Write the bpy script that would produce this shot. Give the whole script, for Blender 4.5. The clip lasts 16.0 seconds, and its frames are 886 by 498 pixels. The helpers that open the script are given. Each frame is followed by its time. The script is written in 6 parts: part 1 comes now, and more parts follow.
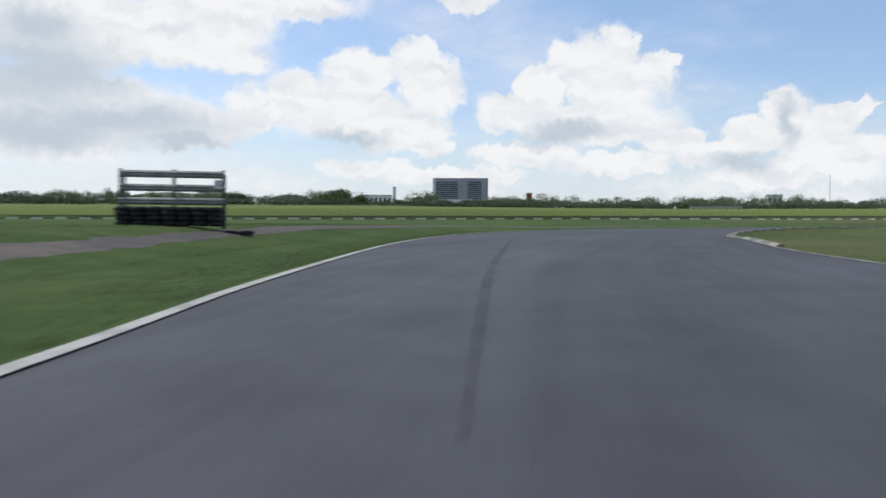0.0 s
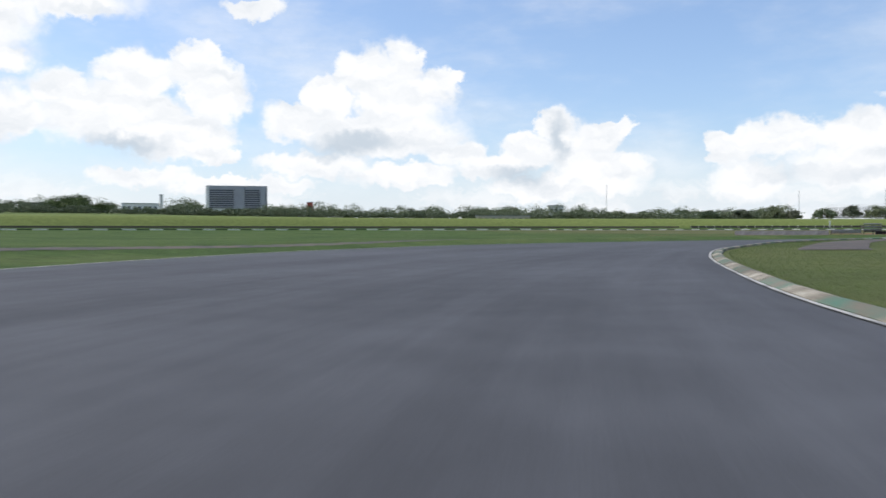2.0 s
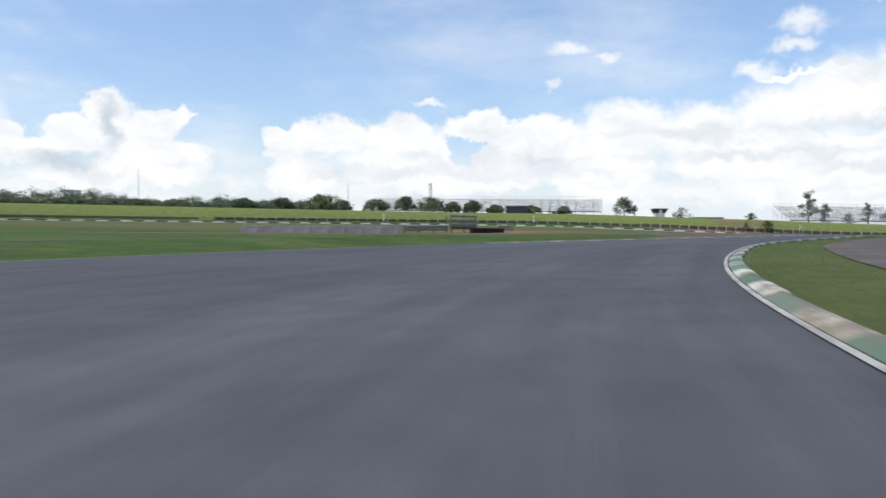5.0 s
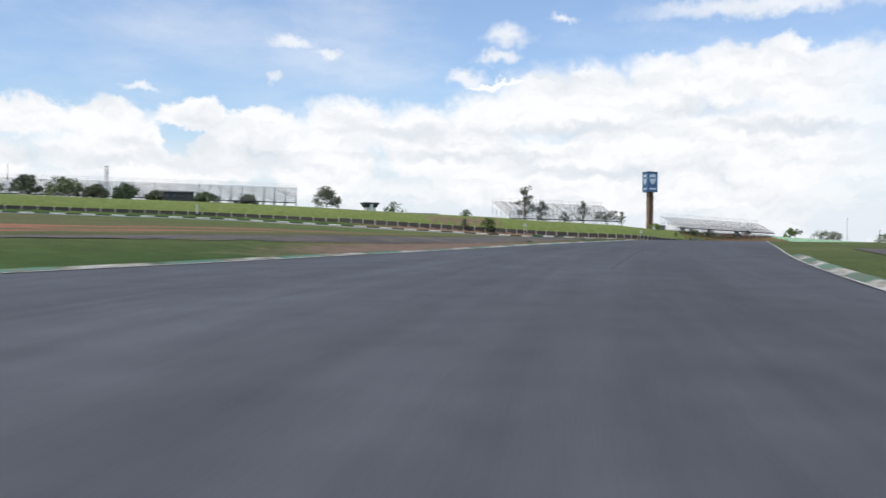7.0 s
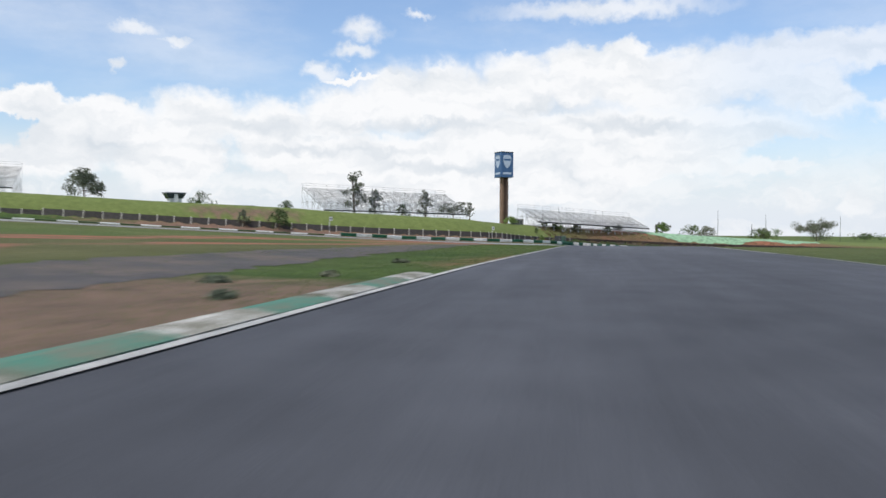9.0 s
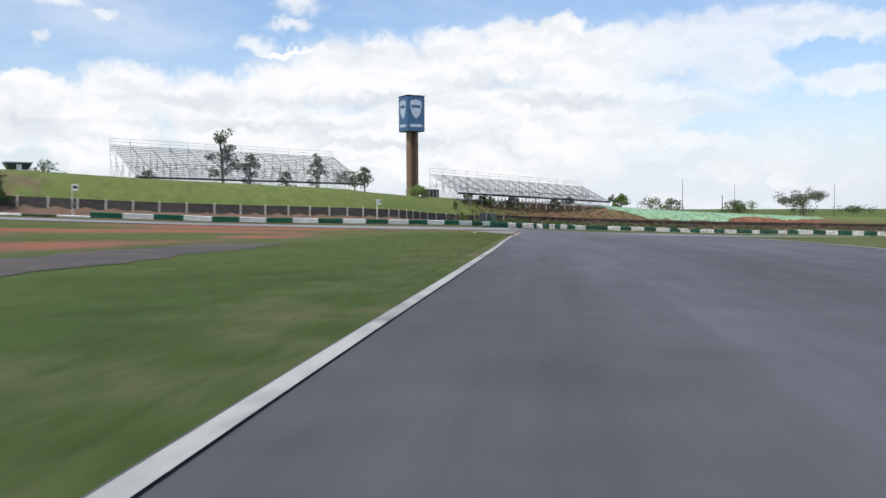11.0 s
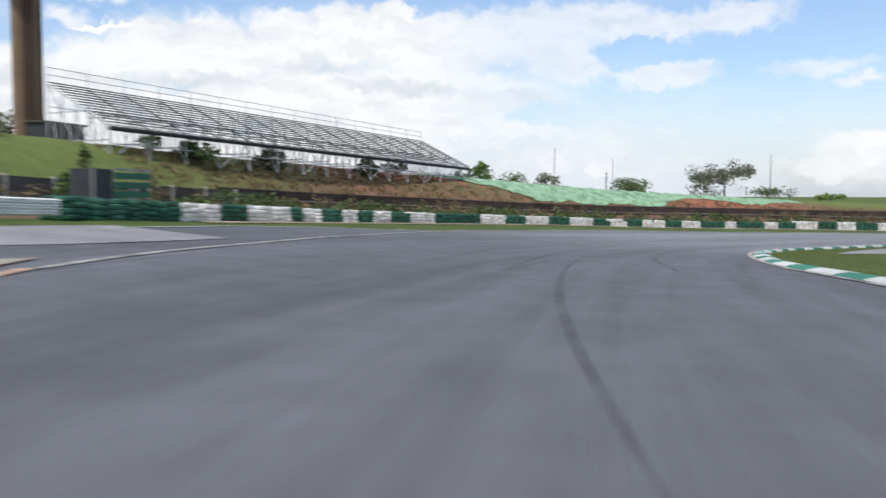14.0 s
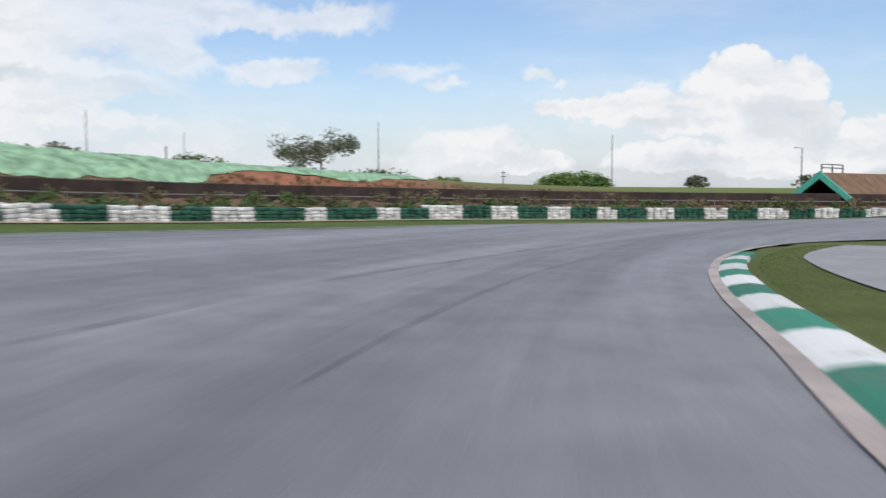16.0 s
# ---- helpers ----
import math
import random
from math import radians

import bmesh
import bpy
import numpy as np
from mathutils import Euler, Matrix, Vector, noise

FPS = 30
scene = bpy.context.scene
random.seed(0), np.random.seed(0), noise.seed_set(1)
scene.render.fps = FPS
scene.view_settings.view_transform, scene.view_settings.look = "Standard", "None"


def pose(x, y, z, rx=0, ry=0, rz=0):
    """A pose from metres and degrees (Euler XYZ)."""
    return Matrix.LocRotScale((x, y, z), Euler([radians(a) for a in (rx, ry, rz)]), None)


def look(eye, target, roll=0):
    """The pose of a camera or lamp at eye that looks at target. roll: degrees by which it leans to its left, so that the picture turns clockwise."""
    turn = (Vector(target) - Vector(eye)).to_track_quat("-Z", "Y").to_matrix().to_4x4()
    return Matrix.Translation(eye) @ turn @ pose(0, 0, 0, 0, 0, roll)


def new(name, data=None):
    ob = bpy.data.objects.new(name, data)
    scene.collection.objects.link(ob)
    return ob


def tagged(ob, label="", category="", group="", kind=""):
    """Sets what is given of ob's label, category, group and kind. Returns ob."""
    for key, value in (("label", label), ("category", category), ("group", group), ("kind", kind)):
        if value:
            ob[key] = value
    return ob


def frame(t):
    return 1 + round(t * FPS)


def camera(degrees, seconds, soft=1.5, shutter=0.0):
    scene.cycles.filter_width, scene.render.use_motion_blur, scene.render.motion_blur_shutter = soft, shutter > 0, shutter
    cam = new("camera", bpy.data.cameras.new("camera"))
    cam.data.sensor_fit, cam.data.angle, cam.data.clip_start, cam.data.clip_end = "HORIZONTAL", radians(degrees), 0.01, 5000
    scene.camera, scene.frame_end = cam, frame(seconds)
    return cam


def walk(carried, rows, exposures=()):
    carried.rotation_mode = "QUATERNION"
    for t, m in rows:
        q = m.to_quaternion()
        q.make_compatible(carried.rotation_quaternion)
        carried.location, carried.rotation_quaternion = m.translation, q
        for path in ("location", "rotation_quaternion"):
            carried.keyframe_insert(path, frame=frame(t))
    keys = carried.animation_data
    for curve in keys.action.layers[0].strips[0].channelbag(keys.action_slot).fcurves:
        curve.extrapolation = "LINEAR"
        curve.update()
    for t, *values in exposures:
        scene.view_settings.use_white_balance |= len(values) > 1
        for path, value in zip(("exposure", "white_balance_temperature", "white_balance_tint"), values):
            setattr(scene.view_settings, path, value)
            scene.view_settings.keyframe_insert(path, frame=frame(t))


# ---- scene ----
cam = camera(56.49, 16.0, shutter=0.4)

# seconds, place, then heading clockwise from +y, tilt and lean in degrees
ROWS = [
    (0.0, 0.00, 0.00, 1.12, -2.13, -0.62, 0.26),
    (0.5, 1.50, 12.38, 1.45, 0.79, 0.61, 0.12),
    (1.0, 3.85, 24.96, 1.80, 4.81, 0.20, 0.33),
    (1.5, 7.09, 37.69, 2.15, 8.46, 0.04, -0.10),
    (2.0, 11.31, 50.48, 2.51, 12.47, 0.13, -0.16),
    (2.5, 16.64, 63.20, 2.87, 17.17, 0.08, 0.10),
    (3.0, 23.21, 75.69, 3.22, 22.30, -0.48, 0.35),
    (3.5, 31.01, 87.79, 3.57, 27.16, -0.16, 0.53),
    (3.7, 34.45, 92.49, 3.70, 28.99, -0.11, -0.02),
    (4.0, 39.97, 99.35, 3.90, 32.01, -0.19, -0.05),
    (4.5, 50.03, 110.16, 4.21, 37.20, -0.34, -0.11),
    (5.0, 61.10, 120.06, 4.49, 42.41, -0.49, -0.16),
    (5.5, 73.03, 128.94, 4.75, 47.43, -0.62, -0.22),
    (5.8, 80.56, 133.76, 4.90, 50.36, -0.68, -0.25),
    (6.0, 85.71, 136.76, 5.00, 52.56, -0.61, 0.25),
    (6.5, 99.05, 143.51, 5.24, 57.13, -0.67, 0.07),
    (7.0, 112.93, 149.21, 5.47, 61.70, -0.79, 0.58),
    (7.5, 127.25, 153.99, 5.71, 64.93, -0.62, 0.15),
    (8.0, 141.86, 158.01, 5.94, 67.84, -0.88, 0.02),
    (8.5, 156.66, 161.42, 6.15, 69.89, -0.98, 0.11),
    (9.0, 171.54, 164.36, 6.32, 71.61, -1.07, 0.33),
    (9.5, 186.41, 166.95, 6.44, 73.27, -1.81, 0.10),
    (9.7, 192.35, 167.92, 6.48, 73.60, -2.04, -0.24),
    (10.0, 201.21, 169.30, 6.51, 74.19, -2.20, -0.23),
    (10.5, 215.88, 171.45, 6.53, 75.12, -2.47, -0.22),
    (11.0, 230.38, 173.43, 6.49, 75.77, -2.74, -0.20),
    (11.5, 244.64, 175.34, 6.39, 75.96, -3.03, -0.18),
    (11.8, 253.08, 176.50, 6.30, 75.95, -3.21, -0.18),
    (12.0, 258.66, 177.27, 6.23, 76.85, -3.47, 0.27),
    (12.5, 272.42, 179.20, 6.01, 79.17, -3.41, 0.08),
    (13.0, 285.95, 180.87, 5.73, 76.47, -3.40, 0.43),
    (13.5, 299.32, 181.67, 5.39, 80.73, -2.91, 1.16),
    (14.0, 312.44, 181.09, 5.00, 87.45, -3.73, 0.21),
    (14.5, 325.16, 179.10, 4.57, 92.85, -3.64, 0.61),
    (15.0, 337.37, 175.84, 4.12, 99.64, -3.67, 0.15),
    (15.5, 348.90, 171.32, 3.64, 107.37, -4.08, 0.23),
    (16.0, 359.56, 165.55, 3.16, 113.77, -4.10, -0.16),
]


def aim(x, y, z, heading, tilt, lean):
    h, p = radians(heading), radians(tilt)
    eye = Vector((x, y, z))
    way = Vector((math.sin(h) * math.cos(p), math.cos(h) * math.cos(p), math.sin(p)))
    return look(eye, eye + way * 10, lean)


walk(cam, [(r[0], aim(*r[1:])) for r in ROWS], [(0.0, 0.02), (2.0, 0.18), (3.5, 0.2), (7.0, 0.15), (9.5, 0.1), (12.0, 0.15), (13.0, 0.15), (13.5, 0.26), (14.0, 0.14), (14.8, 0.12), (15.5, 0.36), (16.0, 0.0)])

# ---- sky, sun ----
SUN_AZ, SUN_EL = -72.0, 58.0
world = bpy.data.worlds.new("sky")
scene.world = world
world.use_nodes = True
wt = world.node_tree
sky = wt.nodes.new("ShaderNodeTexSky")
sky.sky_type, sky.sun_disc = "NISHITA", False
sky.sun_elevation, sky.sun_rotation = radians(SUN_EL), radians(SUN_AZ)
sky.dust_density, sky.air_density = 1.5, 1.0
back = wt.nodes["Background"]
SKY = 0.135
back.inputs[1].default_value = SKY

# clouds: bearing, height, half width and half height in degrees
PILE_WEST = [(-26.9, 13.3, 7.1, 3.0), (-19.4, 13.0, 5.6, 1.9), (-27.6, 7.8, 8.6, 3.4), (-20.5, 7.5, 5.6, 1.9), (-15.8, 11.8, 2.2, 0.9), (-10.9, 15.8, 2.2, 0.7), (-13.5, 15.8, 6.0, 1.3), (-18.0, 14.4, 5.0, 1.8)]
HEAP_NORTH = [(-7.8, 11.5, 2.8, 1.6), (-12.2, 10.3, 2.1, 1.3), (-14.9, 8.7, 2.3, 1.9), (-9.3, 8.8, 4.9, 2.2), (-3.9, 12.3, 2.1, 1.7), (-2.9, 10.5, 2.4, 2.2), (-5.5, 7.6, 4.1, 1.7), (-0.4, 16.1, 2.2, 0.7)]
HEAP_TALL = [(9.8, 12.9, 1.3, 1.6), (7.0, 12.4, 2.1, 1.7), (11.9, 11.3, 1.4, 1.3), (9.6, 10.3, 3.7, 2.2), (4.3, 10.4, 2.1, 1.8), (2.2, 8.8, 2.2, 1.4), (8.3, 7.9, 6.0, 1.7), (13.3, 11.9, 0.9, 0.4)]
HEAP_EAST = [(20.3, 8.6, 1.6, 1.4), (21.2, 6.9, 1.9, 1.9), (24.2, 8.3, 1.6, 0.8), (22.7, 7.5, 2.2, 1.1), (18.3, 6.7, 2.1, 1.4), (16.1, 5.8, 2.8, 1.0), (13.7, 6.6, 2.2, 1.0), (23.3, 5.4, 3.7, 1.5)]
LOW_NORTH = [(-3.1, 6.4, 2.2, 0.7), (3.5, 5.9, 4.1, 1.0), (9.7, 5.2, 4.5, 0.9), (-7.8, 5.0, 3.4, 0.7), (20.7, 4.3, 6.0, 1.0), (-1.5, 4.5, 5.6, 0.7)]
BANK_LEFT = [(31.6, 6.7, 2.2, 1.2), (34.7, 7.3, 2.6, 1.4), (39.3, 7.3, 3.0, 1.5), (45.1, 7.7, 3.0, 1.5), (42.7, 5.3, 8.2, 2.2), (50.0, 7.0, 3.5, 1.7), (53.2, 5.0, 4.1, 2.6), (32.8, 4.6, 2.6, 1.5), (55.2, 7.5, 3.4, 1.9), (59.9, 7.0, 3.4, 2.1)]
BANK_CREST = [(64.6, 8.0, 3.0, 2.1), (68.5, 9.0, 3.4, 2.4), (72.3, 9.3, 3.4, 2.4), (76.7, 9.9, 3.4, 2.6), (80.7, 10.6, 3.0, 2.4), (83.7, 10.6, 3.0, 2.4), (87.7, 10.0, 4.1, 2.4), (81.1, 6.1, 12.4, 3.0), (66.2, 5.1, 9.4, 1.9), (65.3, 10.5, 2.2, 0.3), (74.0, 3.2, 14.0, 1.5)]
BANK_RIGHT = [(91.6, 10.6, 4.5, 1.9), (96.0, 9.2, 4.1, 1.7), (87.5, 6.3, 9.4, 2.6), (96.6, 11.6, 6.0, 1.3), (94.2, 4.6, 5.2, 0.8), (101.4, 11.2, 4.1, 1.0), (102.2, 8.0, 3.4, 0.9), (106.6, 11.5, 3.4, 1.0), (95.0, 2.3, 1.4, 0.9), (97.9, 2.2, 1.0, 0.8)]
HEAP_SOUTH = [(122.8, 5.5, 3.0, 0.9), (126.8, 5.5, 3.6, 1.5), (130.0, 4.6, 3.8, 1.5), (133.4, 8.0, 2.2, 1.4), (136.6, 6.6, 2.1, 1.6), (132.7, 6.6, 3.0, 1.5), (135.2, 4.3, 4.1, 1.9), (139.1, 5.0, 0.7, 0.5), (141.3, 3.1, 2.6, 1.5)]
LOW_SOUTH = [(115.6, 2.7, 4.3, 1.6), (119.5, 1.8, 3.4, 0.9), (112.1, 1.8, 2.2, 0.8), (128.9, 2.1, 4.5, 1.1), (136.6, 1.8, 6.0, 1.5)]
BEHIND = [(170.0, 9.0, 14.0, 4.0), (205.0, 12.0, 18.0, 5.0), (-120.0, 10.0, 16.0, 4.0), (-80.0, 14.0, 14.0, 4.0), (-60.0, 8.0, 14.0, 3.0)]
HEAPS = PILE_WEST + HEAP_NORTH + HEAP_TALL + HEAP_EAST + LOW_NORTH + BANK_LEFT + BANK_CREST + BANK_RIGHT + HEAP_SOUTH + LOW_SOUTH + BEHIND
WISPS = [(51.0, 13.0, 1.8, 0.6), (53.3, 12.3, 1.2, 0.4), (66.3, 13.6, 1.5, 0.7), (65.3, 12.2, 1.2, 0.5), (63.0, 10.9, 1.5, 0.6), (69.9, 14.6, 0.9, 0.3), (41.6, 9.6, 1.2, 0.3), (50.2, 10.8, 0.8, 0.4), (82.7, 14.9, 7.5, 0.7), (111.3, 8.0, 3.4, 0.5), (114.0, 7.1, 1.6, 0.4), (120.6, 7.8, 1.1, 0.4), (122.1, 7.2, 0.9, 0.4), (127.7, 6.9, 1.6, 0.5), (104.8, 8.6, 0.8, 0.4)]
# grey bases and hollows of the heaps
SHADES_NORTH = [(-28.5, 10.3, 6.4, 3.0), (-24.3, 7.6, 8.4, 1.3), (-28.5, 6.8, 6.5, 1.6), (-19.4, 6.6, 4.5, 0.9), (-8.6, 6.8, 2.6, 0.7), (6.6, 7.6, 3.4, 0.8), (20.4, 7.7, 0.8, 1.7), (18.0, 5.2, 2.2, 0.6), (-28.5, 13.0, 3.0, 1.5), (5.3, 7.1, 2.2, 0.8)]
SHADES_EAST = [(45.2, 6.2, 1.9, 1.5), (49.3, 5.5, 2.2, 1.1), (39.3, 4.6, 2.2, 0.5), (58.3, 7.2, 4.1, 0.5), (70.0, 7.4, 5.6, 0.45), (79.3, 8.7, 4.9, 0.45), (62.3, 5.6, 7.5, 0.4), (84.5, 7.4, 5.2, 0.5), (73.8, 4.5, 7.5, 0.5), (92.4, 6.6, 4.1, 0.6), (78.2, 9.2, 1.5, 0.5)]
SHADES_SOUTH = [(135.8, 4.3, 2.6, 1.5), (127.8, 4.2, 2.2, 0.5), (137.8, 3.4, 1.1, 1.5), (117.1, 1.6, 2.6, 0.5), (131.1, 1.7, 3.0, 0.5)]
SHADES = SHADES_NORTH + SHADES_EAST + SHADES_SOUTH
# blue gaps between the banks
GAPS = [(100.2, 9.5, 2.4, 0.9), (103.5, 5.3, 4.0, 0.7), (99.5, 4.0, 4.5, 0.5), (44.0, 6.4, 1.3, 1.1), (29.0, 6.5, 1.0, 1.6), (95.5, 5.2, 4.0, 0.9), (90.5, 2.9, 5.0, 0.7)]


def wlink(kind, op="", inputs=(), out=0):
    n = wt.nodes.new(kind)
    if op:
        n.operation = op
    for sock, v in zip(n.inputs, inputs):
        if v is None:
            continue
        if isinstance(v, (int, float, tuple)):
            sock.default_value = v
        else:
            wt.links.new(v, sock)
    return n.outputs[out]


def wnoise(vec, scale, detail=6.0, rough=0.6):
    n = wt.nodes.new("ShaderNodeTexNoise")
    n.inputs["Scale"].default_value, n.inputs["Detail"].default_value, n.inputs["Roughness"].default_value = scale, detail, rough
    wt.links.new(vec, n.inputs["Vector"])
    return n


view = wt.nodes.new("ShaderNodeTexCoord").outputs["Generated"]
sep = wt.nodes.new("ShaderNodeSeparateXYZ")
wt.links.new(view, sep.inputs[0])
az = wlink("ShaderNodeMath", "MULTIPLY", (wlink("ShaderNodeMath", "ARCTAN2", (sep.outputs[0], sep.outputs[1])), 57.2958))
el = wlink("ShaderNodeMath", "MULTIPLY", (wlink("ShaderNodeMath", "ARCSINE", (sep.outputs[2],)), 57.2958))
flat = wt.nodes.new("ShaderNodeCombineXYZ")
wt.links.new(az, flat.inputs[0]), wt.links.new(el, flat.inputs[1])
n_big, n_fine, n_lace = wnoise(flat.outputs[0], 0.2, 3.0), wnoise(flat.outputs[0], 0.62, 3.0, 0.5), wnoise(flat.outputs[0], 1.5, 8.0, 0.6)
warp = wlink("ShaderNodeVectorMath", "MULTIPLY_ADD", (n_big.outputs["Color"], (2.2, 1.2, 0), (-1.1, -0.6, 0)))
warp = wlink("ShaderNodeVectorMath", "ADD", (warp, wlink("ShaderNodeVectorMath", "MULTIPLY_ADD", (n_fine.outputs["Color"], (2.0, 1.6, 0), (-1.0, -0.8, 0)))))
warp2 = wlink("ShaderNodeVectorMath", "MULTIPLY_ADD", (n_lace.outputs["Color"], (1.3, 1.1, 0), (-0.65, -0.55, 0)))
spot = wlink("ShaderNodeVectorMath", "ADD", (wlink("ShaderNodeVectorMath", "ADD", (flat.outputs[0], warp)), warp2))
body = None
for a, e, rx, ry in HEAPS:
    d = wlink("ShaderNodeVectorMath", "LENGTH", (wlink("ShaderNodeVectorMath", "MULTIPLY_ADD", (spot, (1 / rx, 1 / ry, 0), (-a / rx, -e / ry, 0))),), 1)
    body = d if body is None else wlink("ShaderNodeMath", "SMOOTH_MIN", (body, d, 0.2))


def wstep(v, a, b):
    n = wt.nodes.new("ShaderNodeMapRange")
    n.interpolation_type = "SMOOTHSTEP"
    n.inputs[1].default_value, n.inputs[2].default_value = a, b
    wt.links.new(v, n.inputs[0])
    return n.outputs[0]


def blobs(where, place):
    out = None
    for a, e, rx, ry in where:
        d = wlink("ShaderNodeVectorMath", "LENGTH", (wlink("ShaderNodeVectorMath", "MULTIPLY_ADD", (place, (1 / rx, 1 / ry, 0), (-a / rx, -e / ry, 0))),), 1)
        out = d if out is None else wlink("ShaderNodeMath", "SMOOTH_MIN", (out, d, 0.3))
    return out


gap = wstep(blobs(GAPS, spot), 1.5, 0.3)
body = wlink("ShaderNodeMath", "ADD", (body, wlink("ShaderNodeMath", "MULTIPLY", (gap, 0.9))))
# billowed crowns with firm edges, ragged lower edges that thin out
firm, loose = wstep(body, 1.07, 0.8), wstep(body, 1.35, 0.6)
frayed = wstep(wnoise(flat.outputs[0], 0.16, 2.0).outputs[0], 0.4, 0.66)
thin = wlink("ShaderNodeMath", "MULTIPLY", (wstep(az, 84.0, 94.0), wstep(az, 116.0, 110.0)))
frayed = wlink("ShaderNodeMath", "MAXIMUM", (wlink("ShaderNodeMath", "MULTIPLY", (frayed, wstep(az, 121.0, 116.0))), wlink("ShaderNodeMath", "MULTIPLY", (thin, 0.95))))
cover = wlink("ShaderNodeMath", "ADD", (firm, wlink("ShaderNodeMath", "MULTIPLY", (frayed, wlink("ShaderNodeMath", "SUBTRACT", (loose, firm))))))
# thin veil and scattered cloud over the whole sky
veil = wnoise(wlink("ShaderNodeVectorMath", "MULTIPLY", (flat.outputs[0], (0.35, 1.0, 1.0))), 0.12, 7.0, 0.6).outputs[0]
cover = wlink("ShaderNodeMath", "MAXIMUM", (cover, wlink("ShaderNodeMath", "MULTIPLY", (wstep(veil, 0.4, 0.75), wlink("ShaderNodeMath", "MULTIPLY_ADD", (wstep(az, 45.0, 20.0), 0.25, 0.42))))))
wisp = wlink("ShaderNodeMath", "MULTIPLY", (wstep(blobs(WISPS, spot), 1.5, 0.25), 0.8))
cover = wlink("ShaderNodeMath", "MAXIMUM", (cover, wisp))
low = wnoise(wlink("ShaderNodeVectorMath", "MULTIPLY", (spot, (0.35, 1.0, 1.0))), 0.42, 6.0, 0.6).outputs[0]
low = wlink("ShaderNodeMath", "MULTIPLY", (wstep(low, 0.42, 0.6), wlink("ShaderNodeMath", "MULTIPLY", (wstep(el, 7.0, 3.0), wlink("ShaderNodeMath", "MULTIPLY_ADD", (wstep(az, 104.0, 116.0), -0.4, 0.7))))))
cover = wlink("ShaderNodeMath", "MAXIMUM", (cover, low))
cover = wlink("ShaderNodeMath", "MULTIPLY", (cover, wlink("ShaderNodeMath", "MULTIPLY_ADD", (thin, -0.3, 1.0))))
haze = wlink("ShaderNodeMath", "MULTIPLY", (wstep(el, 8.5, 0.5), wlink("ShaderNodeMath", "MULTIPLY_ADD", (wstep(az, 100.0, 112.0), -0.4, 1.0))))
# shading inside the clouds: lit from above, blue-grey hollows and bases
billow = wlink("ShaderNodeVectorMath", "MULTIPLY", (spot, (0.42, 1.0, 1.0)))
lit = wnoise(billow, 0.55, 5.0, 0.52).outputs[0]
unlit = wnoise(wlink("ShaderNodeVectorMath", "ADD", (billow, (0.25, 0.6, 0.0))), 0.55, 5.0, 0.52).outputs[0]
relief = wlink("ShaderNodeMath", "MULTIPLY_ADD", (wlink("ShaderNodeMath", "SUBTRACT", (lit, unlit)), 1.35, 0.92))
hollow = wnoise(wlink("ShaderNodeVectorMath", "MULTIPLY", (spot, (0.38, 1.0, 1.0))), 0.4, 5.0, 0.55).outputs[0]
bright = wlink("ShaderNodeMath", "MULTIPLY", (wstep(hollow, 0.05, 0.4), relief))
shade = wstep(blobs(SHADES, spot), 1.5, 0.15)
shade = wlink("ShaderNodeMath", "MULTIPLY", (shade, wlink("ShaderNodeMath", "MULTIPLY_ADD", (wstep(az, 26.0, 36.0), -0.5, 0.9))))
bright = wlink("ShaderNodeMath", "MULTIPLY", (bright, wlink("ShaderNodeMath", "SUBTRACT", (1.0, shade))))
tone = wt.nodes.new("ShaderNodeMix")
tone.data_type = "RGBA"
wt.links.new(bright, tone.inputs[0])
tone.inputs[6].default_value, tone.inputs[7].default_value = (3.7, 4.25, 4.85, 1), (6.6, 6.66, 6.78, 1)
air = wt.nodes.new("ShaderNodeMix")
air.data_type = "RGBA"
wt.links.new(cover, air.inputs[0])
lift = wt.nodes.new("ShaderNodeMix")
lift.data_type, lift.blend_type = "RGBA", "MULTIPLY"
lift.inputs[0].default_value = 1.0
wt.links.new(sky.outputs[0], lift.inputs[6])
lift.inputs[7].default_value = (1.08, 1.13, 1.22, 1)
mist = wt.nodes.new("ShaderNodeMix")
mist.data_type = "RGBA"
wt.links.new(wlink("ShaderNodeMath", "MULTIPLY", (haze, 0.9)), mist.inputs[0])
wt.links.new(lift.outputs[2], mist.inputs[6])
mist.inputs[7].default_value = (5.5, 5.9, 6.5, 1)
wt.links.new(mist.outputs[2], air.inputs[6])
wt.links.new(tone.outputs[2], air.inputs[7])
wt.links.new(air.outputs[2], back.inputs[0])

sun = new("sun", bpy.data.lights.new("sun", "SUN"))
sun.data.energy, sun.data.angle, sun.data.color = 2.6, radians(0.6), (1.0, 0.96, 0.9)
sun_way = Vector((math.sin(radians(SUN_AZ)) * math.cos(radians(SUN_EL)), math.cos(radians(SUN_AZ)) * math.cos(radians(SUN_EL)), math.sin(radians(SUN_EL))))
sun.matrix_world = look(sun_way * 300, (0, 0, 0))

# ---- materials ----
def material(name, rough=0.8, metal=0.0):
    m = bpy.data.materials.new(name)
    m.use_nodes = True
    b = m.node_tree.nodes["Principled BSDF"]
    b.inputs["Roughness"].default_value, b.inputs["Metallic"].default_value = rough, metal
    b.inputs["Specular IOR Level"].default_value = 0.3
    return m, m.node_tree, b


def rgba(c):
    return (*c, 1.0)


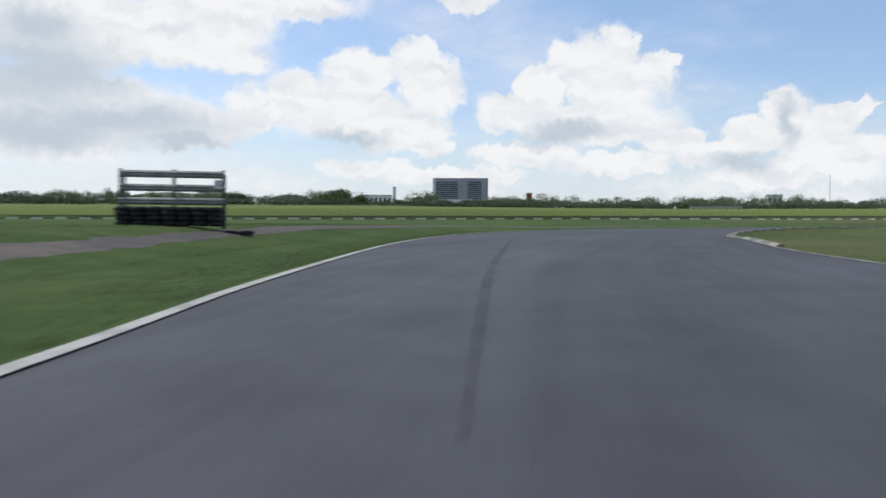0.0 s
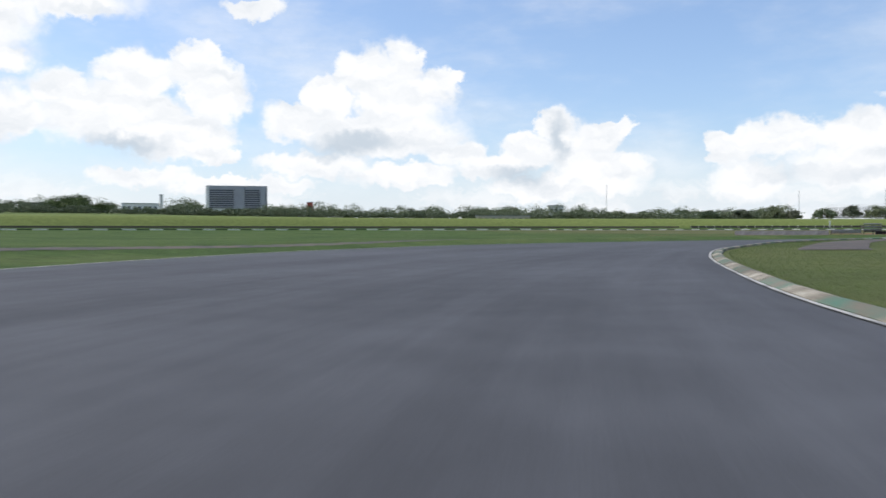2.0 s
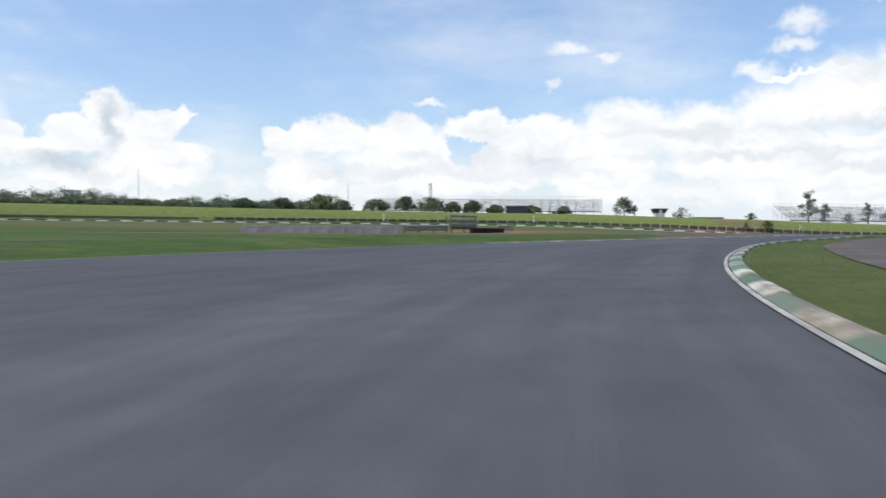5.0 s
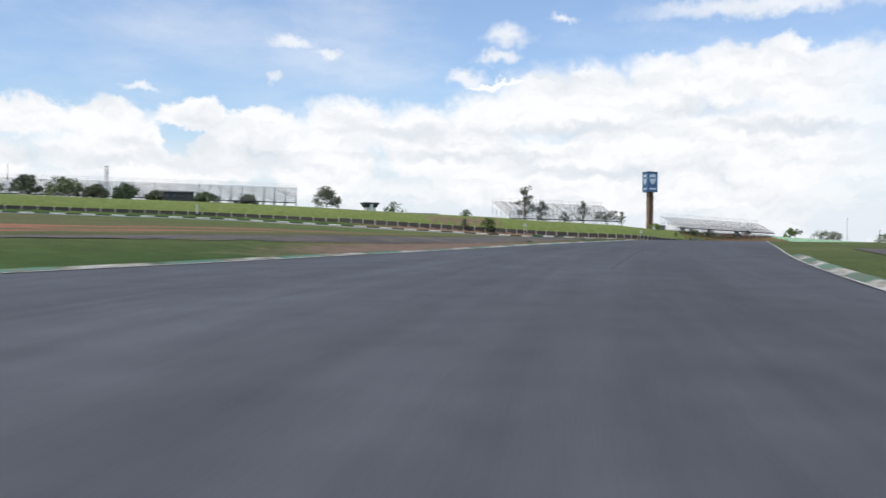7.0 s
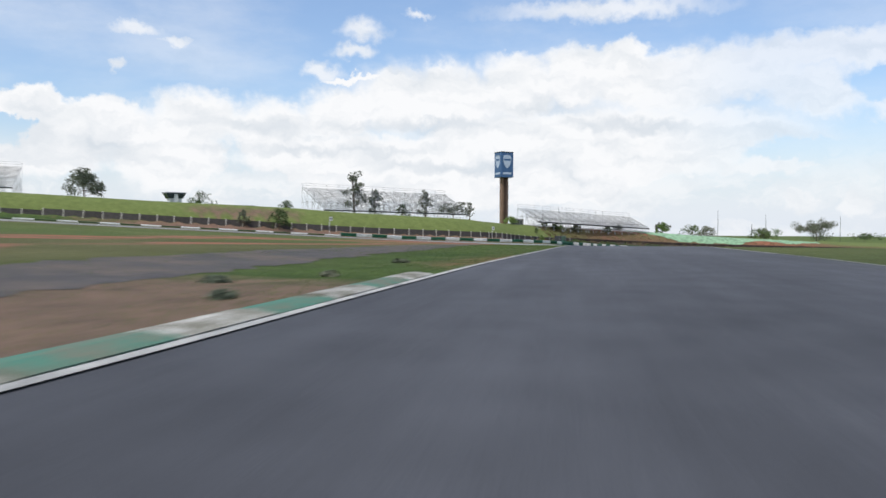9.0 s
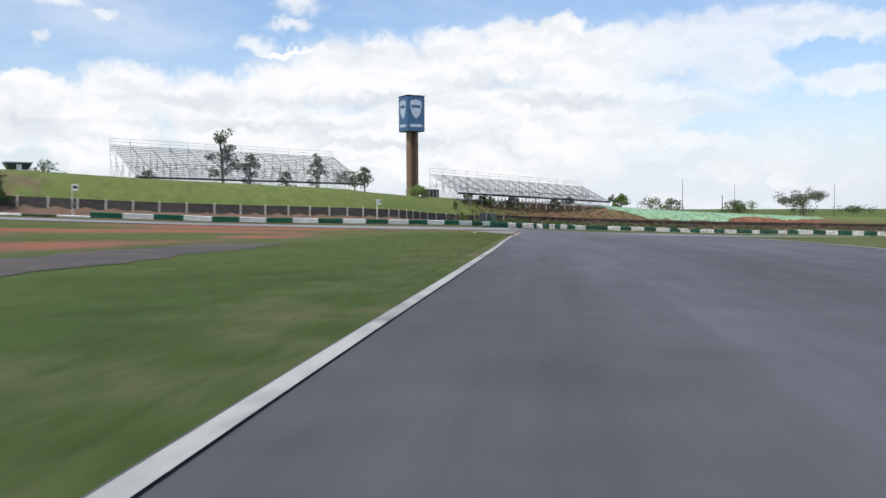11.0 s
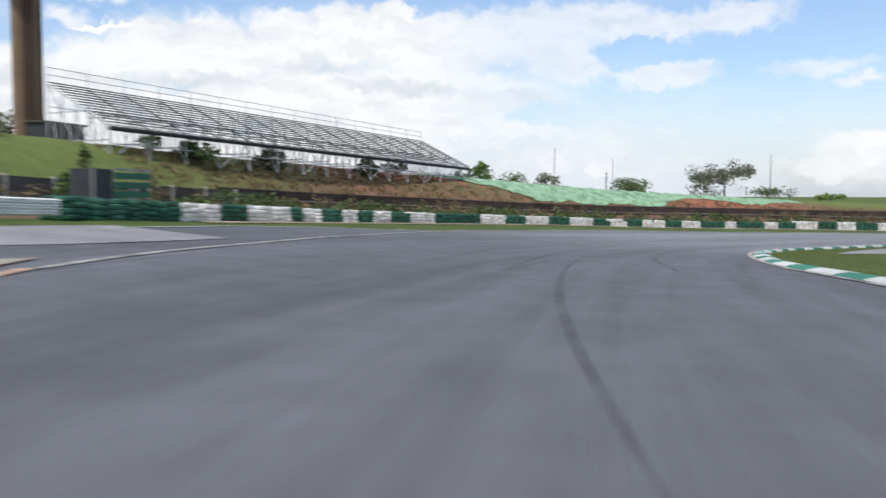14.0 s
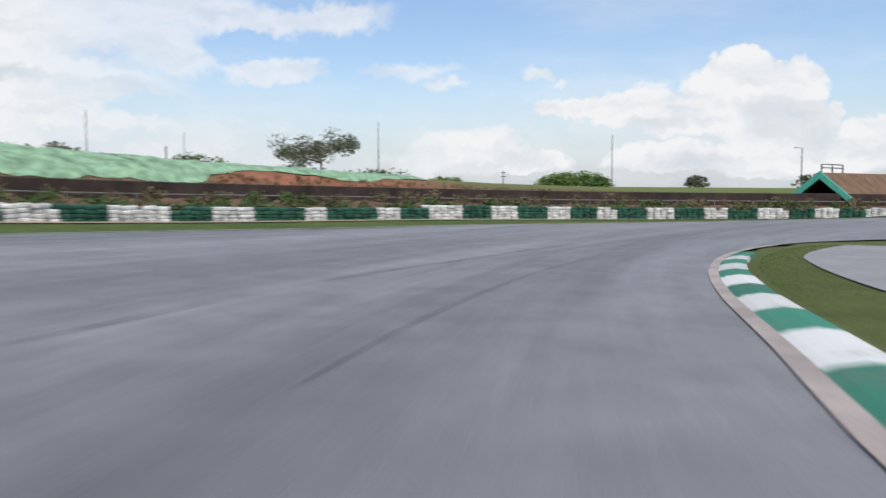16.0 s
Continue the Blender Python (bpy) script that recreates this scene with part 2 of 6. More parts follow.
def noise_node(nt, scale, detail=6.0, rough=0.6, vec=None, dim="3D"):
    n = nt.nodes.new("ShaderNodeTexNoise")
    n.noise_dimensions = dim
    n.inputs["Scale"].default_value, n.inputs["Detail"].default_value, n.inputs["Roughness"].default_value = scale, detail, rough
    if vec is not None:
        nt.links.new(vec, n.inputs["Vector"])
    return n


def ramp_node(nt, fac, stops):
    r = nt.nodes.new("ShaderNodeValToRGB")
    while len(r.color_ramp.elements) < len(stops):
        r.color_ramp.elements.new(0.5)
    for e, (p, c) in zip(r.color_ramp.elements, stops):
        e.position, e.color = p, rgba(c)
    nt.links.new(fac, r.inputs[0])
    return r


def mix_node(nt, fac, a, b, mode="MIX"):
    n = nt.nodes.new("ShaderNodeMix")
    n.data_type, n.blend_type = "RGBA", mode
    for sock, v in ((n.inputs[0], fac), (n.inputs[6], a), (n.inputs[7], b)):
        if isinstance(v, (int, float)):
            sock.default_value = v
        elif isinstance(v, tuple):
            sock.default_value = rgba(v)
        else:
            nt.links.new(v, sock)
    return n.outputs[2]


def math_node(nt, op, a, b=0.0, c=None, clamp=False):
    n = nt.nodes.new("ShaderNodeMath")
    n.operation, n.use_clamp = op, clamp
    for sock, v in zip(n.inputs, (a, b, c)):
        if v is None:
            continue
        if isinstance(v, (int, float)):
            sock.default_value = v
        else:
            nt.links.new(v, sock)
    return n.outputs[0]


def bump(nt, b, height, strength=0.3, dist=0.02):
    n = nt.nodes.new("ShaderNodeBump")
    n.inputs["Strength"].default_value, n.inputs["Distance"].default_value = strength, dist
    nt.links.new(height, n.inputs["Height"])
    nt.links.new(n.outputs[0], b.inputs["Normal"])


def coords(nt):
    return nt.nodes.new("ShaderNodeTexCoord").outputs["Object"]


def position(nt):
    return nt.nodes.new("ShaderNodeNewGeometry").outputs["Position"]


def plain(name, base, rough=0.7, metal=0.0, spread=0.25, scale=3.0, fine=40.0, bumpy=0.15, random_tint=0.0, spec=0.3):
    """A worn surface: base colour varied by coarse stains and fine grain, with relief."""
    m, nt, b = material(name, rough, metal)
    b.inputs["Specular IOR Level"].default_value = spec
    v = coords(nt)
    n1, n2 = noise_node(nt, scale, vec=v), noise_node(nt, fine, 4.0, vec=v)
    lo = tuple(max(0, c * (1 - spread)) for c in base)
    hi = tuple(min(1, c * (1 + spread * 0.7)) for c in base)
    col = ramp_node(nt, n1.outputs[0], [(0.3, lo), (0.7, hi)]).outputs[0]
    g = ramp_node(nt, n2.outputs[0], [(0.25, (0.8, 0.8, 0.8)), (0.75, (1.12, 1.12, 1.12))]).outputs[0]
    col = mix_node(nt, 1.0, col, g, "MULTIPLY")
    if random_tint:
        oi = nt.nodes.new("ShaderNodeObjectInfo")
        t = ramp_node(nt, oi.outputs["Random"], [(0.0, (1 - random_tint,) * 3), (1.0, (1.0, 1.0, 1.0))]).outputs[0]
        col = mix_node(nt, 1.0, col, t, "MULTIPLY")
    nt.links.new(col, b.inputs["Base Color"])
    if bumpy:
        bump(nt, b, n2.outputs[0], bumpy, 0.01)
    return m


def asphalt(name, base, tint=(0.97, 1.0, 1.1), sunlit_grey=0.0, streaks=False, dirty=False):
    """Asphalt with broad stains and grain; a point attribute pales it where brighter sunlight is put into its colour.
    """
    m, nt, b = material(name, 0.85)
    p = position(nt)
    big, mid, grain = noise_node(nt, 0.06, 4, vec=p), noise_node(nt, 0.9, 5, vec=p), noise_node(nt, 60.0, 3, vec=p)
    c = tuple(base * k for k in tint)
    col = ramp_node(nt, big.outputs[0], [(0.3, tuple(k * 0.79 for k in c)), (0.7, tuple(k * 1.2 for k in c))]).outputs[0]
    col = mix_node(nt, 1.0, col, ramp_node(nt, mid.outputs[0], [(0.3, (0.83,) * 3), (0.7, (1.13,) * 3)]).outputs[0], "MULTIPLY")
    col = mix_node(nt, 1.0, col, ramp_node(nt, grain.outputs[0], [(0.3, (0.7,) * 3), (0.7, (1.3,) * 3)]).outputs[0], "MULTIPLY")
    if sunlit_grey:
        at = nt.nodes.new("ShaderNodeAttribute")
        at.attribute_name = "sunlit"
        grey = mix_node(nt, 1.0, (sunlit_grey, sunlit_grey, sunlit_grey * 1.02), ramp_node(nt, mid.outputs[0], [(0.3, (0.85,) * 3), (0.7, (1.12,) * 3)]).outputs[0], "MULTIPLY")
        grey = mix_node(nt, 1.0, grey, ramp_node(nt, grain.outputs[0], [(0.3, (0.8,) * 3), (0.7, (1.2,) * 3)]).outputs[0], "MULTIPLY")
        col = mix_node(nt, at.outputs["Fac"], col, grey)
    if dirty:
        soiled = noise_node(nt, 0.45, 6, 0.65, vec=p)
        k = math_node(nt, "MULTIPLY", math_node(nt, "SUBTRACT", soiled.outputs[0], 0.44), 4.0, clamp=True)
        col = mix_node(nt, math_node(nt, "MULTIPLY", k, 0.75), col, (0.15, 0.112, 0.082))
    if streaks:
        # rubber laid down along the driving line: the attribute 'lane' holds offset and run
        lane = nt.nodes.new("ShaderNodeAttribute")
        lane.attribute_name = "lane"
        for scale, lo, hi in ((0.35, 0.8, 1.12), (1.7, 0.88, 1.08)):
            n = noise_node(nt, scale, 4, 0.6, vec=lane.outputs["Vector"])
            col = mix_node(nt, 1.0, col, ramp_node(nt, n.outputs[0], [(0.35, (lo,) * 3), (0.65, (hi,) * 3)]).outputs[0], "MULTIPLY")
    nt.links.new(col, b.inputs["Base Color"])
    bump(nt, b, grain.outputs[0], 0.4, 0.006)
    return m


def ground_material():
    """Grass with worn patches of red soil; the attribute 'soil' says where it is bare, 'pale' where the grass is dry
    and light and where brighter light is put into its colour.
    """
    m, nt, b = material("grass_ground", 0.95)
    b.inputs["Specular IOR Level"].default_value = 0.1
    p = position(nt)
    n1, n2, n3 = noise_node(nt, 0.09, 5, vec=p), noise_node(nt, 0.8, 6, 0.7, vec=p), noise_node(nt, 9.0, 5, 0.75, vec=p)
    green = ramp_node(nt, n1.outputs[0], [(0.3, (0.042, 0.074, 0.02)), (0.5, (0.06, 0.098, 0.026)), (0.72, (0.1, 0.125, 0.042))]).outputs[0]
    green = mix_node(nt, 1.0, green, ramp_node(nt, n2.outputs[0], [(0.3, (0.72,) * 3), (0.7, (1.25,) * 3)]).outputs[0], "MULTIPLY")
    green = mix_node(nt, 1.0, green, ramp_node(nt, n3.outputs[0], [(0.25, (0.5,) * 3), (0.75, (1.4,) * 3)]).outputs[0], "MULTIPLY")
    pale_at = nt.nodes.new("ShaderNodeAttribute")
    pale_at.attribute_name = "pale"
    pale = mix_node(nt, 1.0, (0.15, 0.185, 0.058), ramp_node(nt, n2.outputs[0], [(0.3, (0.75,) * 3), (0.7, (1.15,) * 3)]).outputs[0], "MULTIPLY")
    green = mix_node(nt, pale_at.outputs["Fac"], green, pale)
    dry_at = nt.nodes.new("ShaderNodeAttribute")
    dry_at.attribute_name = "dry"
    straw = mix_node(nt, 1.0, (0.165, 0.125, 0.07), ramp_node(nt, n3.outputs[0], [(0.25, (0.6,) * 3), (0.75, (1.3,) * 3)]).outputs[0], "MULTIPLY")
    mottle = math_node(nt, "MULTIPLY_ADD", n2.outputs[0], 0.8, 0.6)
    green = mix_node(nt, math_node(nt, "MULTIPLY", dry_at.outputs["Fac"], mottle, clamp=True), green, straw)
    soil_at = nt.nodes.new("ShaderNodeAttribute")
    soil_at.attribute_name = "soil"
    soil = ramp_node(nt, n2.outputs[0], [(0.25, (0.12, 0.088, 0.066)), (0.5, (0.17, 0.12, 0.086)), (0.75, (0.24, 0.16, 0.11))]).outputs[0]
    soil = mix_node(nt, 1.0, soil, ramp_node(nt, n3.outputs[0], [(0.25, (0.7,) * 3), (0.75, (1.2,) * 3)]).outputs[0], "MULTIPLY")
    red_at = nt.nodes.new("ShaderNodeAttribute")
    red_at.attribute_name = "red"
    soil = mix_node(nt, red_at.outputs["Fac"], soil, mix_node(nt, 1.0, (0.33, 0.135, 0.078), ramp_node(nt, n2.outputs[0], [(0.3, (0.7,) * 3), (0.7, (1.15,) * 3)]).outputs[0], "MULTIPLY"))
    a = math_node(nt, "MULTIPLY", n2.outputs[0], 0.9)
    a = math_node(nt, "MULTIPLY_ADD", n1.outputs[0], 0.5, a)
    k = math_node(nt, "SUBTRACT", math_node(nt, "MULTIPLY_ADD", soil_at.outputs["Fac"], 1.6, a), 1.1)
    k = math_node(nt, "MULTIPLY", k, 2.2, clamp=True)
    nt.links.new(mix_node(nt, k, green, soil), b.inputs["Base Color"])
    bump(nt, b, n3.outputs[0], 0.8, 0.06)
    return m


M_GROUND = ground_material()
M_ROAD = asphalt("track_asphalt", 0.07, sunlit_grey=0.22, streaks=True)
M_OLD = asphalt("dusty_asphalt", 0.26, (1.03, 1.0, 0.98))
M_PATH = asphalt("old_asphalt", 0.066, (1.12, 1.0, 0.92), dirty=True)
M_WHITE = plain("white_paint", (0.8, 0.8, 0.77), 0.6, spread=0.18, scale=1.2, random_tint=0.12)
M_GREEN = plain("green_paint", (0.03, 0.15, 0.085), 0.6, spread=0.25, scale=1.2, random_tint=0.15)
M_CONC = plain("pale_concrete", (0.5, 0.47, 0.4), 0.9, spread=0.25)
M_WALL = plain("dark_wall_panel", (0.1, 0.09, 0.082), 0.9, spread=0.35, random_tint=0.25)
M_TRUNK = plain("bark", (0.12, 0.09, 0.065), 0.95, spread=0.4, scale=4.0)
M_STEEL = plain("galvanised_steel", (0.5, 0.51, 0.52), 0.5, 0.15, spread=0.2)
M_RUBBER = plain("tyre_rubber", (0.018, 0.018, 0.02), 0.75, spread=0.3)
M_STAINED = plain("red_stained_line", (0.62, 0.4, 0.28), 0.8, spread=0.4, scale=0.8)
M_PINK = plain("pink_concrete", (0.4, 0.34, 0.3), 0.85, spread=0.3, scale=1.0)
def rubber_mark():
    """Rubber smeared thinly on the asphalt, worn through in patches."""
    m, nt, b = material("tyre_mark", 0.8)
    b.inputs["Base Color"].default_value = (0.03, 0.03, 0.033, 1)
    n1, n2 = noise_node(nt, 1.2, 5, vec=position(nt)), noise_node(nt, 0.12, 2, vec=position(nt))
    a = math_node(nt, "MULTIPLY", math_node(nt, "SUBTRACT", n1.outputs[0], 0.25, clamp=True), n2.outputs[0])
    nt.links.new(math_node(nt, "MULTIPLY", a, 1.15, clamp=True), b.inputs["Alpha"])
    return m


M_SKID = rubber_mark()
M_RUST = plain("brown_wall", (0.06, 0.043, 0.035), 0.95, spread=0.55, scale=0.6)
M_BROWN = plain("brown_concrete", (0.24, 0.16, 0.105), 0.85, spread=0.2, scale=0.5)
M_BROWNSHADE = plain("brown_shade_side", (0.08, 0.05, 0.035), 0.85, spread=0.2, scale=0.5)
M_BLUE = plain("sign_blue", (0.06, 0.13, 0.25), 0.5, spread=0.15, scale=0.4)
M_SIGNWHITE = plain("sign_white", (0.48, 0.56, 0.65), 0.5, spread=0.2, scale=0.4)
M_NET = plain("green_mesh", (0.27, 0.43, 0.26), 0.85, spread=0.5, scale=1.1, fine=6.0, bumpy=0.4)
M_DARKMETAL = plain("dark_metal", (0.05, 0.055, 0.06), 0.6, 0.3, spread=0.3)
M_WOODSEAT = plain("weathered_bench", (0.17, 0.175, 0.185), 0.7, spread=0.3, random_tint=0.35)
M_GLASS = plain("dark_glazing", (0.05, 0.065, 0.08), 0.25, spread=0.25, spec=0.5)
# grey raised and blued to put haze over the far office block in it
M_CLAD = plain("grey_cladding", (0.34, 0.35, 0.38), 0.7, spread=0.15, scale=0.05)
M_REDPAINT = plain("red_paint", (0.4, 0.07, 0.05), 0.7, spread=0.2, scale=0.2)
M_ROOFGREEN = plain("mint_green_paint", (0.1, 0.45, 0.33), 0.6, spread=0.2)
M_ROOFBROWN = plain("brown_roof_tiles", (0.2, 0.12, 0.07), 0.9, spread=0.4, scale=0.8)
M_WHITEWALL = plain("white_render", (0.7, 0.7, 0.67), 0.85, spread=0.12, scale=0.3)
M_ARMCO = plain("weathered_rail", (0.3, 0.3, 0.28), 0.55, 0.4, spread=0.35, scale=1.5)
M_ARMCODARK = plain("dark_weathered_rail", (0.1, 0.095, 0.08), 0.6, 0.2, spread=0.5, scale=1.2)
M_INK = plain("black_ink", (0.02, 0.02, 0.022), 0.6, spread=0.1)


def leaves(name, lo, hi):
    m, nt, b = material(name, 0.75)
    geo = nt.nodes.new("ShaderNodeNewGeometry")
    oi = nt.nodes.new("ShaderNodeObjectInfo")
    c = ramp_node(nt, geo.outputs["Random Per Island"], [(0.0, lo), (1.0, hi)]).outputs[0]
    t = ramp_node(nt, oi.outputs["Random"], [(0.0, (0.72, 0.8, 0.75)), (1.0, (1.15, 1.1, 1.0))]).outputs[0]
    nt.links.new(mix_node(nt, 1.0, c, t, "MULTIPLY"), b.inputs["Base Color"])
    b.inputs["Specular IOR Level"].default_value = 0.25
    return m


M_LEAF = leaves("dark_leaves", (0.04, 0.066, 0.024), (0.115, 0.16, 0.055))
M_LEAFLIGHT = leaves("light_leaves", (0.07, 0.12, 0.03), (0.17, 0.25, 0.07))
M_LEAFGREY = leaves("grey_leaves", (0.075, 0.085, 0.06), (0.185, 0.2, 0.145))
M_BLADE = leaves("grass_blades", (0.055, 0.095, 0.02), (0.15, 0.2, 0.055))
M_SCRUB = leaves("dry_scrub", (0.13, 0.1, 0.055), (0.27, 0.2, 0.11))
M_SAND = plain("pale_sand", (0.4, 0.32, 0.22), 0.95, spread=0.25, scale=0.6)
M_TYREWHITE = plain("white_painted_tyre", (0.75, 0.74, 0.7), 0.7, spread=0.35, scale=2.5, random_tint=0.3)
M_TYREGREEN = plain("green_painted_tyre", (0.03, 0.12, 0.075), 0.65, spread=0.4, scale=2.5, random_tint=0.45)


def worn_paint(name, paint, under, wear):
    """Paint on concrete, scuffed through in blotches and scratches, with dirt in the hollows."""
    m, nt, b = material(name, 0.8)
    p = position(nt)
    n1, n2, n3 = noise_node(nt, 1.1, 5, 0.65, vec=p), noise_node(nt, 7.0, 5, 0.7, vec=p), noise_node(nt, 40.0, 3, vec=p)
    k = math_node(nt, "MULTIPLY_ADD", n2.outputs[0], 0.6, math_node(nt, "MULTIPLY", n1.outputs[0], 0.9))
    k = math_node(nt, "MULTIPLY", math_node(nt, "SUBTRACT", k, 1.0 - wear * 0.6), 4.0, clamp=True)
    col = mix_node(nt, k, paint, under)
    oi = nt.nodes.new("ShaderNodeObjectInfo")
    col = mix_node(nt, 1.0, col, ramp_node(nt, oi.outputs["Random"], [(0.0, (0.72, 0.72, 0.7)), (1.0, (1.05, 1.05, 1.05))]).outputs[0], "MULTIPLY")
    col = mix_node(nt, 1.0, col, ramp_node(nt, n3.outputs[0], [(0.25, (0.8,) * 3), (0.75, (1.1,) * 3)]).outputs[0], "MULTIPLY")
    nt.links.new(col, b.inputs["Base Color"])
    bump(nt, b, n2.outputs[0], 0.4, 0.02)
    return m


M_LINE = worn_paint("worn_white_line", (0.52, 0.51, 0.47), (0.15, 0.15, 0.145), 0.5)
M_KOLD = worn_paint("kerb_worn_white", (0.5, 0.46, 0.37), (0.2, 0.17, 0.125), 0.72)
M_KOLDG = worn_paint("kerb_worn_green", (0.075, 0.19, 0.13), (0.18, 0.16, 0.12), 0.7)
M_KMID = worn_paint("kerb_dirty_white", (0.62, 0.6, 0.54), (0.18, 0.17, 0.12), 0.65)
M_KMIDG = worn_paint("kerb_dirty_green", (0.06, 0.22, 0.15), (0.18, 0.17, 0.12), 0.6)
M_KWHITE = worn_paint("kerb_white", (0.76, 0.75, 0.71), (0.4, 0.4, 0.36), 0.35)
M_KGREEN = worn_paint("kerb_green", (0.05, 0.24, 0.155), (0.14, 0.2, 0.15), 0.4)
# leaf greens lightened and greyed, putting distance haze into the colour
M_LEAFFAR = leaves("hazed_leaves", (0.085, 0.11, 0.07), (0.2, 0.23, 0.14))
M_GREYCONC = plain("grey_concrete", (0.22, 0.225, 0.23), 0.9, spread=0.3, scale=1.0, random_tint=0.2)

# ---- plan ----
def spline(keys, q):
    """Smooth curve through rows of (parameter, values...), at the parameters q."""
    k = np.array(keys, float)
    x, y = k[:, 0], k[:, 1:]
    m = np.gradient(y, x, axis=0) if len(x) > 2 else np.repeat((y[1:] - y[:-1]) / (x[1:] - x[:-1]), 2, 0)
    q = np.clip(np.asarray(q, float), x[0], x[-1])
    i = np.clip(np.searchsorted(x, q) - 1, 0, len(x) - 2)
    h = (x[i + 1] - x[i])[:, None]
    u = ((q - x[i])[:, None]) / h
    return ((2 * u**3 - 3 * u**2 + 1) * y[i] + (u**3 - 2 * u**2 + u) * h * m[i] + (-2 * u**3 + 3 * u**2) * y[i + 1] + (u**3 - u**2) * h * m[i + 1])


def prof(keys, q):
    k = np.array(keys, float)
    return np.interp(q, k[:, 0], k[:, 1])


def curve(keys, q):
    return spline(keys, np.atleast_1d(np.asarray(q, float)))[:, 0]


EYE = 1.12
mid = spline([(r[0], r[1], r[2], r[3] - EYE) for r in ROWS], np.arange(0, 16.001, 0.05))
# the track goes on behind the start and past the end
heading0 = math.atan2(*(mid[1] - mid[0])[:2])
heading1 = math.atan2(*(mid[-1] - mid[-2])[:2])
before, h, q = [], heading0, mid[0].copy()
for k in range(50):
    h -= 0.006
    q = q - np.array([1.5 * math.sin(h), 1.5 * math.cos(h), 0.04 * max(0, 1 - k / 40)])
    before.append(q)
after, h, q = [], heading1, mid[-1].copy()
for k in range(100):
    h += 0.0155 if k < 70 else 0.0
    q = q + np.array([1.5 * math.sin(h), 1.5 * math.cos(h), -0.06 * max(0, 1 - k / 40)])
    after.append(q)
LINE = np.array(before[::-1] + list(mid) + after)
ARC = np.concatenate([[0], np.cumsum(np.hypot(*np.diff(LINE[:, :2], axis=0).T))])
ARC -= ARC[50]
TAN = np.gradient(LINE[:, :2], axis=0)
TAN /= np.linalg.norm(TAN, axis=1)[:, None]
RIGHT = np.stack([TAN[:, 1], -TAN[:, 0]], 1)

RISE = np.gradient(LINE[:, 2], ARC)

# offsets of the tarmac's edges from the line, right positive, by arc length
RIGHT_EDGE = [(-75, 9), (0, 8.2), (21, 6.8), (30, 5.95), (37, 5.6), (45, 5.0), (51, 4.0), (56, 3.7), (64, 3.2), (74, 2.95), (86, 2.45), (97, 2.1), (108, 2.3), (120, 2.0), (150, 2.4), (177, 3.2), (197, 3.6), (215, 5.25), (222, 5.8), (248, 7.9), (270, 8.9), (290, 9.5), (315, 9.7), (360, 12.0), (380, 12.0), (400, 8.8), (416, 5.3), (421, 4.5), (426, 3.5), (433, 2.6), (438, 2.1), (441, 1.75), (446, 1.42), (451, 1.42), (455, 1.7), (458, 2.0), (464, 2.25), (469, 2.4), (478, 2.95), (482, 3.5), (489, 5.4), (493, 7.7), (500, 12.0), (520, 19.0), (600, 24.0)]
LEFT_EDGE = [(-75, -6), (-20, -3.0), (0, -3.5), (6, -4.2), (12, -5.3), (20, -6.8), (36, -10.4), (57, -15.3), (67, -17.5), (90, -21.6), (122, -24.5), (150, -23), (175, -20.5), (195, -17.5), (213, -12.3), (220, -10.3), (225, -9.1), (229, -8.1), (236, -6.8), (245, -5.75), (254, -4.75), (265, -3.65), (271, -3.35), (285, -2.72), (300, -2.05), (326, -1.72), (354, -1.6), (373, -1.9), (381, -2.4), (390, -3.4), (397, -4.9), (403, -6.5), (405.5, -10.5), (410, -12.6), (421, -15.0), (433, -18.3), (443, -22.5), (457, -26.6), (466, -28.8), (482, -30), (520, -24), (600, -14)]
# the same without the step where the tracks join, for the lie of the land
LEFT_GRADE = [(-75, -6), (-20, -3.0), (0, -3.5), (6, -4.2), (12, -5.3), (20, -6.8), (36, -10.4), (57, -15.3), (67, -17.5), (90, -21.6), (122, -24.5), (150, -23), (175, -20.5), (195, -17.5), (213, -12.3), (220, -10.3), (225, -9.1), (229, -8.1), (236, -6.8), (245, -5.75), (254, -4.75), (265, -3.65), (271, -3.35), (285, -2.72), (300, -2.05), (326, -1.72), (354, -1.6), (373, -1.9), (381, -2.4), (390, -3.4), (397, -4.9), (406, -7.4), (416, -10.4), (421, -13.2), (433, -18.3), (443, -22.5), (457, -26.6), (466, -28.8), (482, -30), (520, -24), (600, -14)]

# the painted barrier, and the tyre wall that goes on from it: x, y and the ground's height
BARRIER = np.array([(-420, 250, 7.2), (-200, 280, 7.8), (-60, 310, 8.8), (50, 343, 10.0), (110, 343, 10.2), (170, 320, 9.8), (225, 294, 9.4), (247, 278, 9.0), (280, 240, 6.8), (304, 217, 5.35), (334, 195, 4.35), (347, 193, 3.9), (369, 186, 3.1), (385, 177, 2.5), (402, 159, 1.6), (409, 145, 1.25), (412.5, 128, 0.85), (411, 105, 0.5), (400, 80, 0.2), (378, 52, 0.0), (330, 20, 0.0), (200, -80, 0.0)], float)
b_len = np.concatenate([[0], np.cumsum(np.hypot(*np.diff(BARRIER[:, :2], axis=0).T))])
FENCE = spline(np.column_stack([b_len, BARRIER]), np.arange(0, b_len[-1], 2.0))
F_TAN = np.gradient(FENCE[:, :2], axis=0)
F_TAN /= np.linalg.norm(F_TAN, axis=1)[:, None]
F_OUT = np.stack([-F_TAN[:, 1], F_TAN[:, 0]], 1)
F_ARC = np.arange(len(FENCE)) * 2.0
